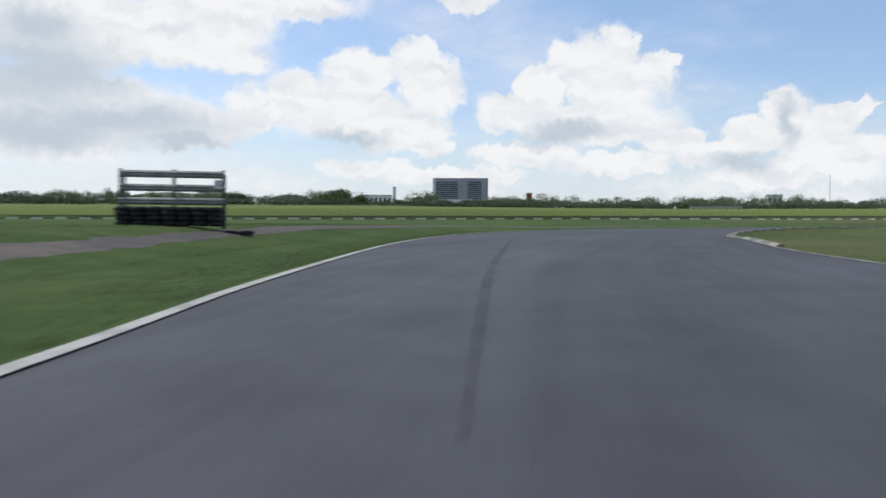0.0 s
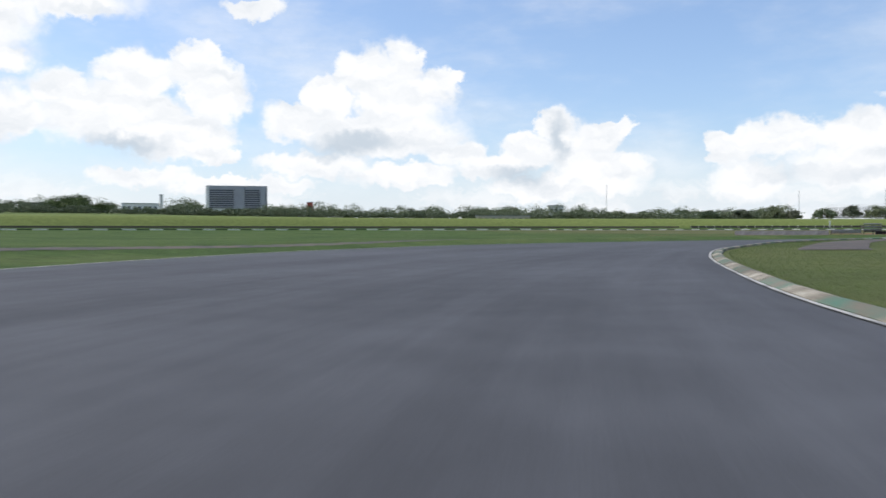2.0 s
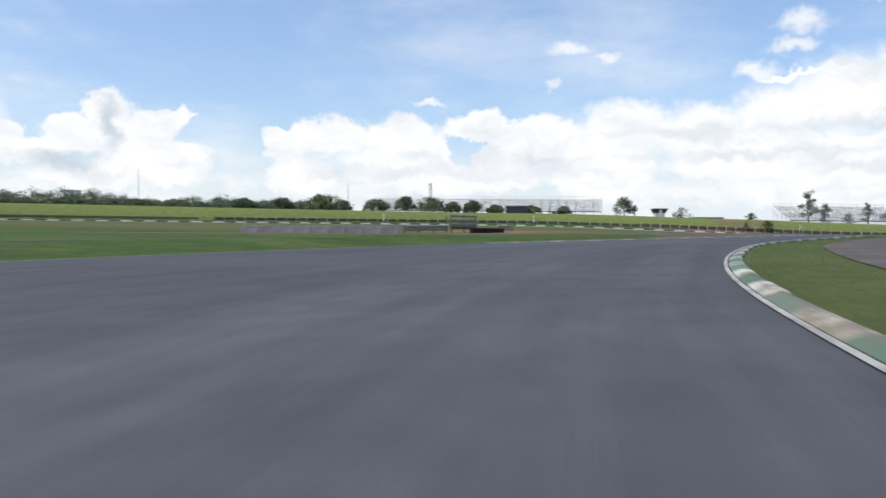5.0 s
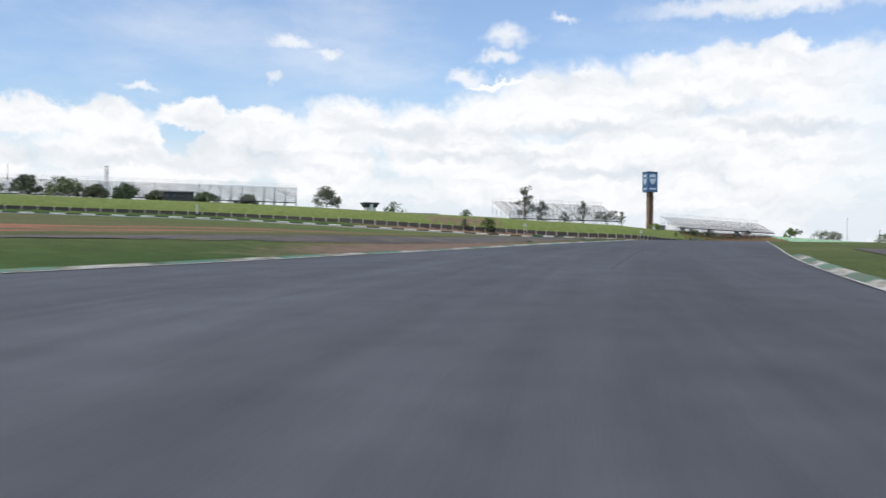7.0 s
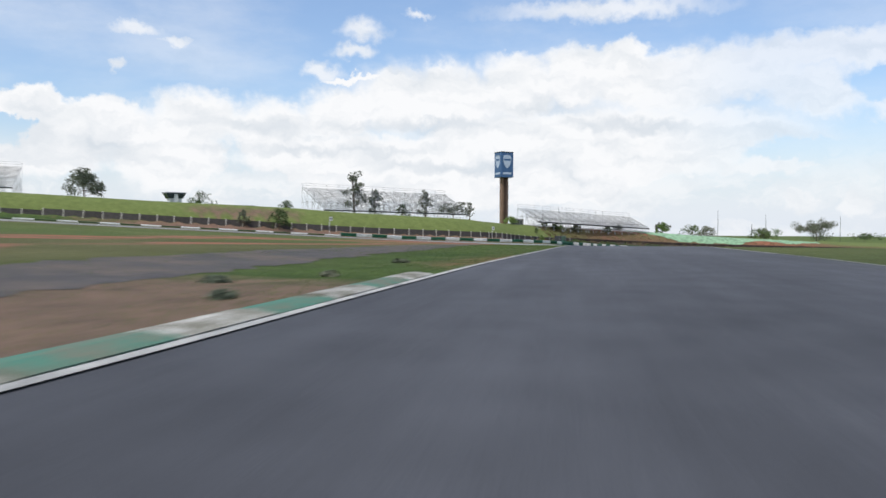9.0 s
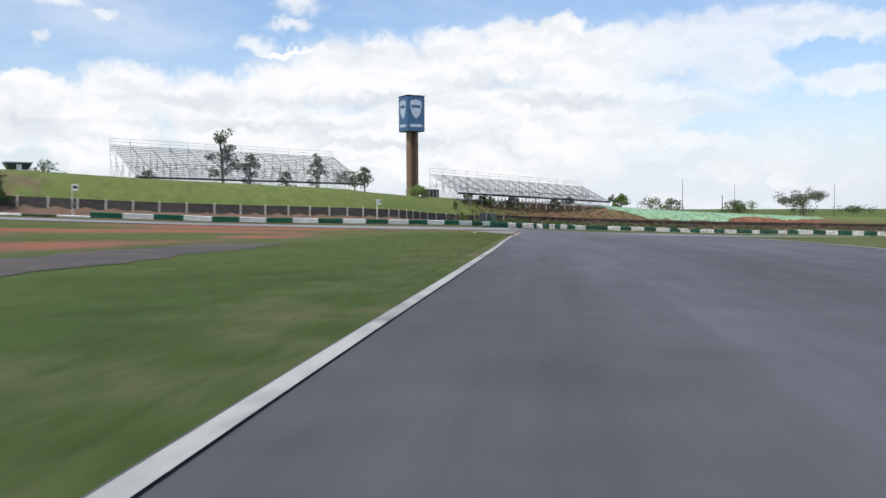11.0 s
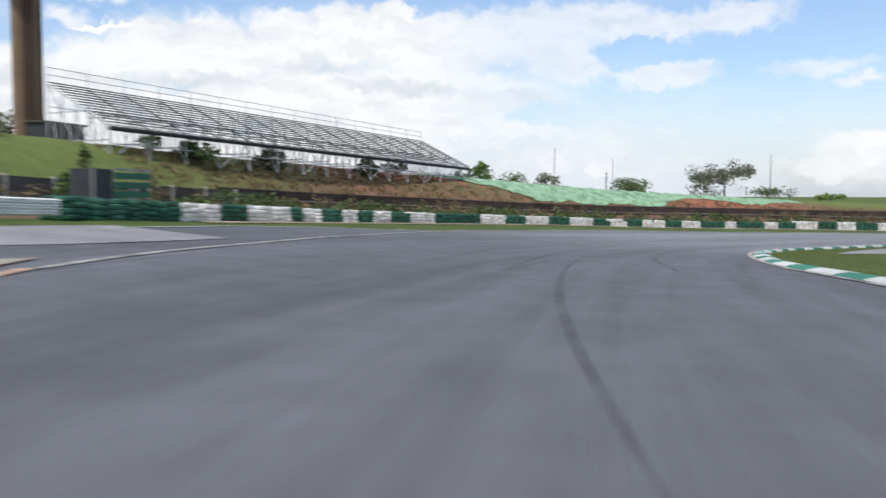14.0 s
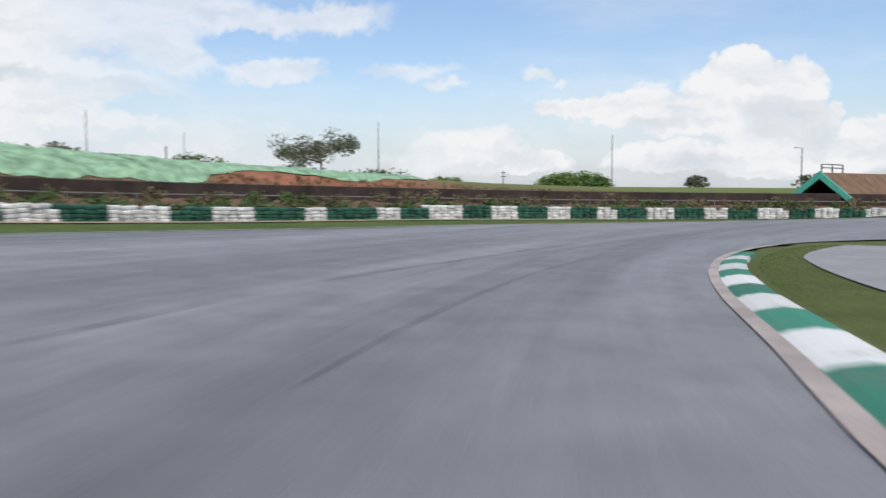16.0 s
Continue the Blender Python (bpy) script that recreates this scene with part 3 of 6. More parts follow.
F_RISE = np.gradient(FENCE[:, 2], F_ARC)
B_JOIN = float(b_len[10])   # where the painted barrier ends and the tyres begin
# rise of the bank behind the barrier, by arc length along the barrier
BANK = [(0, 5.0), (B_JOIN - 250, 4.0), (B_JOIN - 140, 3.4), (B_JOIN - 80, 3.6), (B_JOIN - 50, 4.1), (B_JOIN - 18, 3.8), (B_JOIN + 28, 4.1), (B_JOIN + 48, 4.15), (B_JOIN + 70, 3.7), (B_JOIN + 100, 2.5), (B_JOIN + 130, 1.4), (B_JOIN + 300, 1.0)]


# how far the tarmac stays away from the barrier
TARMAC_END = [(0, 2.3), (B_JOIN + 10, 2.6), (B_JOIN + 18, 3.4), (B_JOIN + 28, 6.3), (2000, 6.3)]
# how far the verge left of the track stands above it
VERGE = [(-75, 0.9), (45, 0.9), (90, 0.5), (150, 0.5), (230, 0.55), (260, 0.4), (300, 0.15), (330, 0.0), (600, 0.0)]


def smooth(a, b, v):
    u = np.clip((np.asarray(v, float) - a) / (b - a), 0, 1)
    return u * u * (3 - 2 * u)


def nearest(xy, pts, chunk=4000):
    best = np.empty(len(xy), int)
    for i in range(0, len(xy), chunk):
        d = xy[i:i + chunk, None, :] - pts[None, :, :]
        best[i:i + chunk] = (d * d).sum(2).argmin(1)
    return best


def survey(xy):
    """For points of the plan: arc length and offset from the track's line, arc length and distance outside the barrier, and the ground's height."""
    xy = np.atleast_2d(np.asarray(xy, float))
    i, j = nearest(xy, LINE[:, :2]), nearest(xy, FENCE[:, :2])
    off = ((xy - LINE[i, :2]) * RIGHT[i]).sum(1)
    dist = np.hypot(*(xy - LINE[i, :2]).T)
    out = ((xy - FENCE[j, :2]) * F_OUT[j]).sum(1)
    fd = np.hypot(*(xy - FENCE[j, :2]).T)
    # carry on smoothly between the rows of both lines
    ds = np.clip(((xy - LINE[i, :2]) * TAN[i]).sum(1), -1, 1)
    df = np.clip(((xy - FENCE[j, :2]) * F_TAN[j]).sum(1), -1, 1)
    s, fs = ARC[i] + ds, F_ARC[j] + df
    z_line, z_fence = LINE[i, 2] + ds * RISE[i], FENCE[j, 2] + df * F_RISE[j]
    le, re = -curve(LEFT_EDGE, s), curve(RIGHT_EDGE, s)
    w = 1 - smooth(385, 415, s)
    d_left = np.maximum(dist - (3 - curve(LEFT_GRADE, s)) * w - 2 * (1 - w), 0)
    # between track and barrier
    u = d_left / (d_left + np.abs(fd) + 1e-6)
    z_in = z_line + (z_fence - z_line) * u**1.5
    z_in = z_in + prof(VERGE, s) * smooth(0, 7, d_left) * (1 - smooth(0.3, 0.7, u))
    # right of the track the ground levels out
    z_right = z_line + (1.5 - z_line) * smooth(15, 160, dist - re)
    z = np.where(off > 0, z_right, z_in)
    rise = prof(BANK, fs)
    o = np.maximum(out, 0)
    far = np.maximum(o - 40, 0)
    level = 0.048 * (1 - smooth(B_JOIN - 420, B_JOIN - 150, fs)) + 0.032 * smooth(B_JOIN - 420, B_JOIN - 150, fs) * (1 - smooth(B_JOIN - 10, B_JOIN + 60, fs))
    z_out = z_fence + 0.95 * smooth(6, 10, o) + rise * (1 - (1 - np.clip((o - 11.9) / 7.5, 0, 1)) ** 2) + np.clip(o - 19, 0, 21) * 0.03 + np.minimum(far, 900) * level
    z = np.where(out > 0, z_out, z)
    return s, off, fs, out, z, le, re


def height(x, y):
    return float(survey([(x, y)])[4][0])


def settle(points):
    """Points given as x, y and height over the ground, set on the ground."""
    p = np.array(points, float)
    p[:, 2] += survey(p[:, :2])[4]
    return p


def grow(lo, hi, step, far, ratio=1.25):
    core = list(np.arange(lo, hi + 0.1, step))
    d, x = step, core[-1]
    while x < far:
        d *= ratio
        x += d
        core.append(x)
    d, x = step, core[0]
    while x > -far:
        d *= ratio
        x -= d
        core.insert(0, x)
    return np.array(core)


def mesh_object(name, verts, faces, mat, smooth_shade=False, parent=None):
    me = bpy.data.meshes.new(name)
    me.from_pydata([tuple(map(float, v)) for v in verts], [], [tuple(map(int, f)) for f in faces])
    if mat is not None:
        for m in (mat if isinstance(mat, (list, tuple)) else [mat]):
            me.materials.append(m)
    if smooth_shade:
        me.polygons.foreach_set("use_smooth", [True] * len(me.polygons))
    me.update()
    ob = new(name, me)
    if parent is not None:
        ob.parent = parent
    return ob


def part(name, bm, mat, parent=None, label="", smooth_shade=False):
    me = bpy.data.meshes.new(name)
    bm.normal_update()
    bm.to_mesh(me)
    bm.free()
    me.materials.append(mat)
    if smooth_shade:
        me.polygons.foreach_set("use_smooth", [True] * len(me.polygons))
    ob = new(name, me)
    if parent is not None:
        ob.parent = parent
    if label:
        tagged(ob, label)
    return ob


# ---- ground ----
gx, gy = grow(-80, 470, 2.0, 3600), grow(-60, 380, 2.0, 3600)
GX, GY = np.meshgrid(gx, gy)
g_xy = np.column_stack([GX.ravel(), GY.ravel()])
g_s, g_off, g_fs, g_out, g_z, g_le, g_re = survey(g_xy)
on_road = (g_off > -g_le + 1.5) & (g_off < g_re - 1.2) & (g_out < -0.8 - prof(TARMAC_END, g_fs))
g_z = g_z - np.where(on_road, 0.15, 0.0)
nx = len(gx)
g_faces = [(r * nx + c, r * nx + c + 1, (r + 1) * nx + c + 1, (r + 1) * nx + c) for r in range(len(gy) - 1) for c in range(nx - 1)]
ground = tagged(mesh_object("ground", np.column_stack([g_xy, g_z]), g_faces, M_GROUND, True), "mown green grass with patches of bare red soil", "ground", kind="structure")


# where soil lies bare, where the grass is dry and pale
soil = np.zeros(len(g_xy))
edge_left = -g_off - g_le
soil = np.maximum(soil, 0.6 * (1 - smooth(4, 9, edge_left)) * (edge_left > -1) * smooth(215, 235, g_s) * (1 - smooth(272, 280, g_s)))
soil = np.maximum(soil, 0.3 * (1 - smooth(2, 6, edge_left)) * (edge_left > -1) * smooth(275, 283, g_s) * (1 - smooth(398, 410, g_s)))
soil = np.maximum(soil, 0.62 * smooth(1.5, 3, g_out) * (1 - smooth(10, 13, g_out)) * smooth(B_JOIN - 120, B_JOIN - 60, g_fs) * (1 - smooth(B_JOIN + 180, B_JOIN + 220, g_fs)))
soil = np.maximum(soil, 0.42 * smooth(2, 4, g_out) * (1 - smooth(14.5, 17, g_out)) * smooth(B_JOIN + 30, B_JOIN + 50, g_fs) * (1 - smooth(B_JOIN + 150, B_JOIN + 200, g_fs)))
soil = np.maximum(soil, 0.34 * np.exp(-((g_off - g_re - 14) / 5.0) ** 2) * smooth(30, 45, g_s) * (1 - smooth(80, 100, g_s)))
pale = smooth(9, 14, g_out) * (1 - 0.5 * smooth(60, 120, g_out))
# red earth: streaks across the meadow, and the fresh cut in the bank
def streak(points, width):
    y = prof(points, g_xy[:, 0])
    x = g_xy[:, 0]
    y = y + 1.6 * np.sin(x * 0.13) + 0.9 * np.sin(x * 0.41 + 1)
    width = width * (1 + 0.35 * np.sin(x * 0.17 + 2) + 0.25 * np.sin(x * 0.53))
    return (0.72 + 0.28 * np.sin(x * 0.29 + g_xy[:, 1] * 0.4)) * np.exp(-((g_xy[:, 1] - y) / width) ** 2) * smooth(points[0][0], points[0][0] + 20, g_xy[:, 0]) * (1 - smooth(points[-1][0] - 15, points[-1][0], g_xy[:, 0]))


red = np.maximum(streak([(110, 199), (167, 207), (214, 213), (232, 216), (262, 214), (300, 206), (322, 198)], 7.5), 0.9 * streak([(120, 190), (165, 190), (199, 192), (226, 192), (270, 196), (300, 202)], 4.0))
soil = np.maximum(soil, 0.92 * red * (g_out < -6))
cut = smooth(15.8, 17.6, g_out) * (1 - smooth(21, 25, g_out)) * smooth(B_JOIN + 36, B_JOIN + 54, g_fs) * (1 - smooth(B_JOIN + 66, B_JOIN + 74, g_fs))
cut = np.maximum(cut, 0.9 * smooth(12.5, 14, g_out) * (1 - smooth(18, 22, g_out)) * smooth(B_JOIN + 86, B_JOIN + 91, g_fs) * (1 - smooth(B_JOIN + 97, B_JOIN + 118, g_fs)))
soil = np.maximum(soil, 0.8 * cut)
red = np.clip(np.maximum(red * (g_out < -6), np.maximum(cut, 0.12 * smooth(1.5, 3, g_out) * (1 - smooth(12, 16, g_out)))), 0, 1)
red = np.maximum(red, 0.45 * smooth(11, 13, g_out) * (1 - smooth(16, 18, g_out)) * smooth(B_JOIN + 20, B_JOIN + 30, g_fs) * (1 - smooth(B_JOIN + 100, B_JOIN + 130, g_fs)))
red = np.maximum(red, 0.5 * smooth(345, 365, g_s) * (1 - smooth(400, 410, g_s)) * (g_out < -8) * (1 - smooth(8, 12, edge_left)))
soil = np.maximum(soil, 0.24 * smooth(350, 365, g_s) * (1 - smooth(398, 406, g_s)) * (1 - smooth(3, 7, edge_left)) * (edge_left > -1) * (g_out < -8))
bare = smooth(386, 393, g_s) * (1 - smooth(404, 407, g_s)) * (1 - smooth(0.6, 2.2, edge_left)) * (edge_left > -1)
far_side = 0.7 * (1 - smooth(1.0, 3.0, np.abs(g_out + 8.5))) * smooth(B_JOIN - 40, B_JOIN - 25, g_fs) * (1 - smooth(B_JOIN - 10, B_JOIN - 4, g_fs))
soil = np.maximum(soil, 0.34 * smooth(335, 345, g_s) * (1 - smooth(385, 395, g_s)) * (1 - smooth(0.4, 1.8, edge_left)) * (edge_left > -1))
soil = np.maximum(soil, np.maximum(0.8 * bare, 0.6 * far_side))
red = np.maximum(red, np.maximum(bare, 0.8 * far_side) * 0.85)
verge = smooth(277, 281, g_s) * (1 - smooth(292, 302, g_s)) * (1 - smooth(0.5, 1.9, edge_left)) * (edge_left > -1)
soil = np.maximum(soil, 0.42 * verge)
red = np.maximum(red, 0.55 * verge)
# bare patches beside the line, and on the bank below the crest
for s_at, e_at, ls, le_, amount in ((365, 3.6, 3.0, 1.3, 0.45), (371, 1.0, 3.0, 0.9, 0.5), (352, 1.6, 4.0, 0.9, 0.42)):
    patch = np.exp(-((g_s - s_at) / ls) ** 2 - ((edge_left - e_at) / le_) ** 2) * (g_off < 0)
    soil = np.maximum(soil, amount * patch)
    red = np.maximum(red, 0.7 * patch)
soil = np.maximum(soil, 0.5 * smooth(12.5, 14, g_out) * (1 - smooth(16, 19, g_out)) * smooth(B_JOIN - 76, B_JOIN - 66, g_fs) * (1 - smooth(B_JOIN - 52, B_JOIN - 44, g_fs)))
# later meadow: olive-yellow grass, paled further with brighter light put into the colour
pale = np.maximum(pale, 0.35 * smooth(300, 360, g_s) * (g_out < 0))
# red earth turned up along the low wall of blocks
yard = np.array([(92, 211), (100, 206), (108, 198), (115.5, 188.5), (122, 186), (137, 186.2)], float)
yl = np.concatenate([[0], np.cumsum(np.hypot(*np.diff(yard, axis=0).T))])
yard = spline(np.column_stack([yl, yard]), np.arange(0, yl[-1], 0.8))
earth = np.exp(-(np.hypot(*(g_xy - yard[nearest(g_xy, yard)]).T) / 1.8) ** 2)
soil, red = np.maximum(soil, 0.75 * earth), np.maximum(red, 0.9 * earth)
# grass that is dry and thin: the slope above the brown wall, the meadow beside the red streaks, the inside verges
dry = 0.8 * smooth(2, 5, g_out) * (1 - smooth(15.5, 18.5, g_out)) * smooth(B_JOIN + 22, B_JOIN + 44, g_fs) * (1 - smooth(B_JOIN + 140, B_JOIN + 220, g_fs))
dry = np.maximum(dry, 0.45 * smooth(205, 240, g_s) * (1 - smooth(300, 345, g_s)) * (g_off < 0) * (g_out < -4) * smooth(2, 12, edge_left))
dry = np.maximum(dry, 0.5 * np.exp(-((g_out + 5) / 6.0) ** 2) * smooth(B_JOIN - 150, B_JOIN - 100, g_fs) * (1 - smooth(B_JOIN - 20, B_JOIN - 8, g_fs)))
dry = np.maximum(dry, 0.22 * (g_off > 0) * (1 - smooth(25, 60, g_off)))
dry = np.maximum(dry, 0.15 * smooth(330, 350, g_s) * (1 - smooth(400, 412, g_s)) * (g_off < 0) * (g_out < -6))
for key, values in (("soil", soil), ("pale", pale), ("red", red), ("dry", dry)):
    at = ground.data.attributes.new(key, "FLOAT", "POINT")
    at.data.foreach_set("value", np.ascontiguousarray(values, dtype=np.float32))


def strip(name, s_list, off_a, off_b, mat, lift=0.0, steps=1, smooth_shade=True):
    """A band along the track between two offsets, by arc length."""
    s_list = np.asarray(s_list, float)
    x, y, z = (np.interp(s_list, ARC, LINE[:, k]) for k in range(3))
    rx, ry = (np.interp(s_list, ARC, RIGHT[:, k]) for k in range(2))
    verts, faces = [], []
    n = steps + 1
    for k in range(len(s_list)):
        for j in range(n):
            o = off_a[k] + (off_b[k] - off_a[k]) * j / steps
            verts.append((x[k] + rx[k] * o, y[k] + ry[k] * o, z[k] + lift))
    for k in range(len(s_list) - 1):
        for j in range(steps):
            a = k * n + j
            faces.append((a, a + 1, a + n + 1, a + n))
    verts = np.array(verts)
    verts[:, 2] = survey(verts[:, :2])[4] + lift
    return mesh_object(name, verts, faces, mat, smooth_shade)


def ribbon(name, pts, width, mat, lift=0.02, step=3.0, ragged=0.0):
    """A band of tarmac laid on the ground along a line of the plan."""
    p = np.array(pts, float)
    l = np.concatenate([[0], np.cumsum(np.hypot(*np.diff(p, axis=0).T))])
    q = spline(np.column_stack([l, p]), np.arange(0, l[-1], step))
    t = np.gradient(q, axis=0)
    t /= np.linalg.norm(t, axis=1)[:, None]
    side = np.stack([t[:, 1], -t[:, 0]], 1)
    n = max(2, int(width / 1.5) + 1)
    rows = [q + side * o for o in np.linspace(-width / 2, width / 2, n)]
    if ragged:
        rnd = np.random.default_rng(len(q))
        for k, sign in ((0, -1), (-1, 1)):
            rows[k] = rows[k] + side * (sign * ragged * rnd.uniform(-1, 1, len(q)))[:, None]
    xy = np.stack(rows, 1).reshape(-1, 2)
    z = survey(xy)[4] + lift
    faces = [(k * n + j, k * n + j + 1, (k + 1) * n + j + 1, (k + 1) * n + j) for k in range(len(q) - 1) for j in range(n - 1)]
    return mesh_object(name, np.column_stack([xy, z]), faces, mat, True)


s_all = np.arange(-74, 585, 1.5)
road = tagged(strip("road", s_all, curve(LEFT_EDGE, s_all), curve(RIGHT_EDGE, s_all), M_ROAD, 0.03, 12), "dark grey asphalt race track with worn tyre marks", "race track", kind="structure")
# it ends short of the tyre wall
r_co = np.array([v.co for v in road.data.vertices])
r_s, r_off, r_fs, r_out = survey(r_co[:, :2])[:4]
back_in = np.maximum(r_out + prof(TARMAC_END, r_fs), 0) * (r_fs > B_JOIN - 40)
r_co[:, :2] -= F_OUT[np.clip((r_fs / 2).astype(int), 0, len(F_OUT) - 1)] * back_in[:, None]
r_co[:, 2] = survey(r_co[:, :2])[4] + 0.03
road.data.vertices.foreach_set("co", r_co.ravel().astype(np.float32))


def sun_paled(ob, from_s, to_s):
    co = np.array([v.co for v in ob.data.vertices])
    at = ob.data.attributes.new("sunlit", "FLOAT", "POINT")
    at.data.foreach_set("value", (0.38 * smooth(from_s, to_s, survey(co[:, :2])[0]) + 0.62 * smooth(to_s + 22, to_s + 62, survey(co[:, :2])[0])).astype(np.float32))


# later track made paler: its brighter sunlight is put into the colour
sun_paled(road, 260, 405)
r_s, r_off = survey(r_co[:, :2])[:2]
lane = road.data.attributes.new("lane", "FLOAT_VECTOR", "POINT")
lane.data.foreach_set("vector", np.column_stack([r_off, r_s * 0.05, r_s * 0]).ravel().astype(np.float32))

# the older track that joins from the left, and service roads on the grass
def beside_fence(f0, f1, out, step=4.0):
    f = np.arange(f0, f1, step)
    x, y = (np.interp(f, F_ARC, FENCE[:, k] + F_OUT[:, k] * out) for k in range(2))
    return np.column_stack([x, y])


old_track = tagged(ribbon("road_old_track", beside_fence(B_JOIN - 330, B_JOIN + 8, -4.2), 3.8, M_OLD, 0.05), "grey asphalt track that joins beside the barrier", "race track", kind="structure")
tagged(ribbon("road_service_west", [(-9.6, -40), (-10.0, 0), (-10.0, 17), (-10.2, 25), (-10.4, 36), (-9.9, 52), (-6.8, 70), (-1.5, 89), (12, 112), (32, 140), (60, 165), (95, 180)], 1.25, M_PATH, 0.014, 0.8, 0.22), "worn grey service road across the grass", "service road", kind="structure")
tagged(ribbon("road_service_mid", [(118, 182), (136, 176), (148, 174.2), (160, 174.0), (172, 175), (184, 176.6), (200, 179), (213, 180.8), (225, 183), (245, 187), (262, 190)], 3.7, M_PATH, 0.012, 0.8, 0.4), "worn grey service road beside the kerb", "service road", kind="structure")
s_in = np.arange(96, 250, 2.0)
tagged(strip("road_service_inside", s_in, curve(RIGHT_EDGE, s_in) + 3.7, curve(RIGHT_EDGE, s_in) + 7.0, M_PATH, 0.03, 2), "grey tarmac run-off inside the bend", "run-off", kind="structure")
s_in = np.arange(446, 487, 2.0)
tagged(strip("road_service_last", s_in, np.maximum(4.7, curve(RIGHT_EDGE, s_in) + 1.9), np.maximum(4.7, curve(RIGHT_EDGE, s_in) + 1.9) + 9 * smooth(444, 462, s_in), M_OLD, 0.03, 3), "pale grey tarmac run-off inside the last bend", "run-off", kind="structure")


# the painted line that parts from the tarmac's edge where the tracks join
LEFT_LINE = [(373, -1.9), (381, -2.4), (390, -3.4), (397, -4.9), (406, -7.3), (416, -10.3), (424, -12.6)]


def edge_line(name, s0, s1, edge, shift, width, mat, label):
    s = np.linspace(s0, s1, int((s1 - s0) / 1.5) + 1)
    o = curve(edge, s) + shift
    return tagged(strip(name, s, o, o + width, mat, 0.05), label, "painted line", kind="structure")


edge_line("line_left_west", -70, 232, LEFT_EDGE, 0.05, 0.21, M_LINE, "worn white edge line on the asphalt")
edge_line("line_left_mid", 232, 389, LEFT_EDGE, 0.05, 0.17, M_LINE, "white edge line beside the kerb")
edge_line("line_left_stained", 388, 412, LEFT_LINE, 0.05, 0.24, M_STAINED, "white edge line stained with red soil")
edge_line("line_right_west", -70, 300, RIGHT_EDGE, -0.11, 0.1, M_LINE, "worn white edge line along the inside kerb")
edge_line("line_right_mid", 300, 425, RIGHT_EDGE, -0.3, 0.2, M_LINE, "worn white edge line on the asphalt")
edge_line("line_right_last", 425, 484, RIGHT_EDGE, -0.16, 0.2, M_PINK, "faded concrete edging stained with red soil")
edge_line("line_right_end", 484, 540, RIGHT_EDGE, -0.16, 0.14, M_LINE, "worn white edge line past the last kerb")
tagged(ribbon("line_old_track", np.vstack([[(324.0, 188.2), (329.5, 188.0), (335.4, 187.3), (344, 186.3)], beside_fence(B_JOIN + 30, B_JOIN + 150, -6.3)]), 0.2, M_LINE, 0.05, 2.0), "white edge line below the tyre wall", "painted line", kind="structure")
far_edge = np.array([[np.interp(f, F_ARC, FENCE[:, k] - F_OUT[:, k] * (prof(TARMAC_END, f) + 0.3)) for k in range(2)] for f in np.arange(B_JOIN + 2, B_JOIN + 31, 2.0)])
tagged(ribbon("line_far_edge", far_edge, 0.16, M_LINE, 0.06, 1.5), "white edge line before the grass below the tyres", "painted line", kind="structure")
tagged(ribbon("line_old_track_near", beside_fence(B_JOIN - 200, B_JOIN - 4, -6.2), 0.14, M_LINE, 0.05, 2.0), "thin white edge line beside the meadow", "painted line", kind="structure")

# ---- builders ----
def thing(name, x, y, z, rz=0.0, label="", category="", group=""):
    ob = new(name)
    ob.matrix_world = pose(x, y, z, 0, 0, rz)
    return tagged(ob, label, category, group)


def box_bm(bm, x0, x1, y0, y1, z0, z1, bevel=0.0):
    r = bmesh.ops.create_cube(bm, size=1, matrix=Matrix.Translation(((x0 + x1) / 2, (y0 + y1) / 2, (z0 + z1) / 2)) @ Matrix.Diagonal((x1 - x0, y1 - y0, z1 - z0, 1)))
    if bevel:
        es = list({e for v in r["verts"] for e in v.link_edges})
        bmesh.ops.bevel(bm, geom=es, offset=bevel, segments=1, affect="EDGES")


def boxed(name, dims, mat, parent=None, label="", bevel=0.0):
    bm = bmesh.new()
    box_bm(bm, *dims, bevel)
    return part(name, bm, mat, parent, label)


def rod(bm, a, b, r=0.04, n=6, r2=None):
    a, b = Vector(a), Vector(b)
    d = b - a
    m = Matrix.Translation((a + b) / 2) @ d.to_track_quat("Z", "Y").to_matrix().to_4x4()
    bmesh.ops.create_cone(bm, cap_ends=True, segments=n, radius1=r, radius2=r if r2 is None else r2, depth=d.length, matrix=m)


RAIL = [(0.0, 0.0), (0.03, 0.02), (0.08, 0.09), (0.03, 0.14), (0.03, 0.17), (0.08, 0.22), (0.03, 0.29), (0.0, 0.31)]


def rail_mesh(name, length, heights, mat, tall=1.0):
    """W-shaped steel rails, one over another, along x; their face looks to -y."""
    v, f = [], []
    for z0 in heights:
        base, n = len(v), len(RAIL)
        for x in (0.0, length):
            v += [(x, -d, z0 + z * tall) for d, z in RAIL] + [(x, 0.03 - d, z0 + z * tall) for d, z in RAIL]
        for k in range(n - 1):
            f.append((base + k, base + 2 * n + k, base + 2 * n + k + 1, base + k + 1))
            f.append((base + n + k + 1, base + 3 * n + k + 1, base + 3 * n + k, base + n + k))
        for x in (0, 2 * n):
            for k in range(n - 1):
                q = (base + x + k, base + x + k + 1, base + x + n + k + 1, base + x + n + k)
                f.append(q if x == 0 else q[::-1])
    me = bpy.data.meshes.new(name)
    me.from_pydata(v, [], f)
    me.materials.append(mat)
    return me


def piece(name, me, m, parent):
    ob = new(name, me)
    ob.parent = parent
    ob.matrix_world = m
    return ob


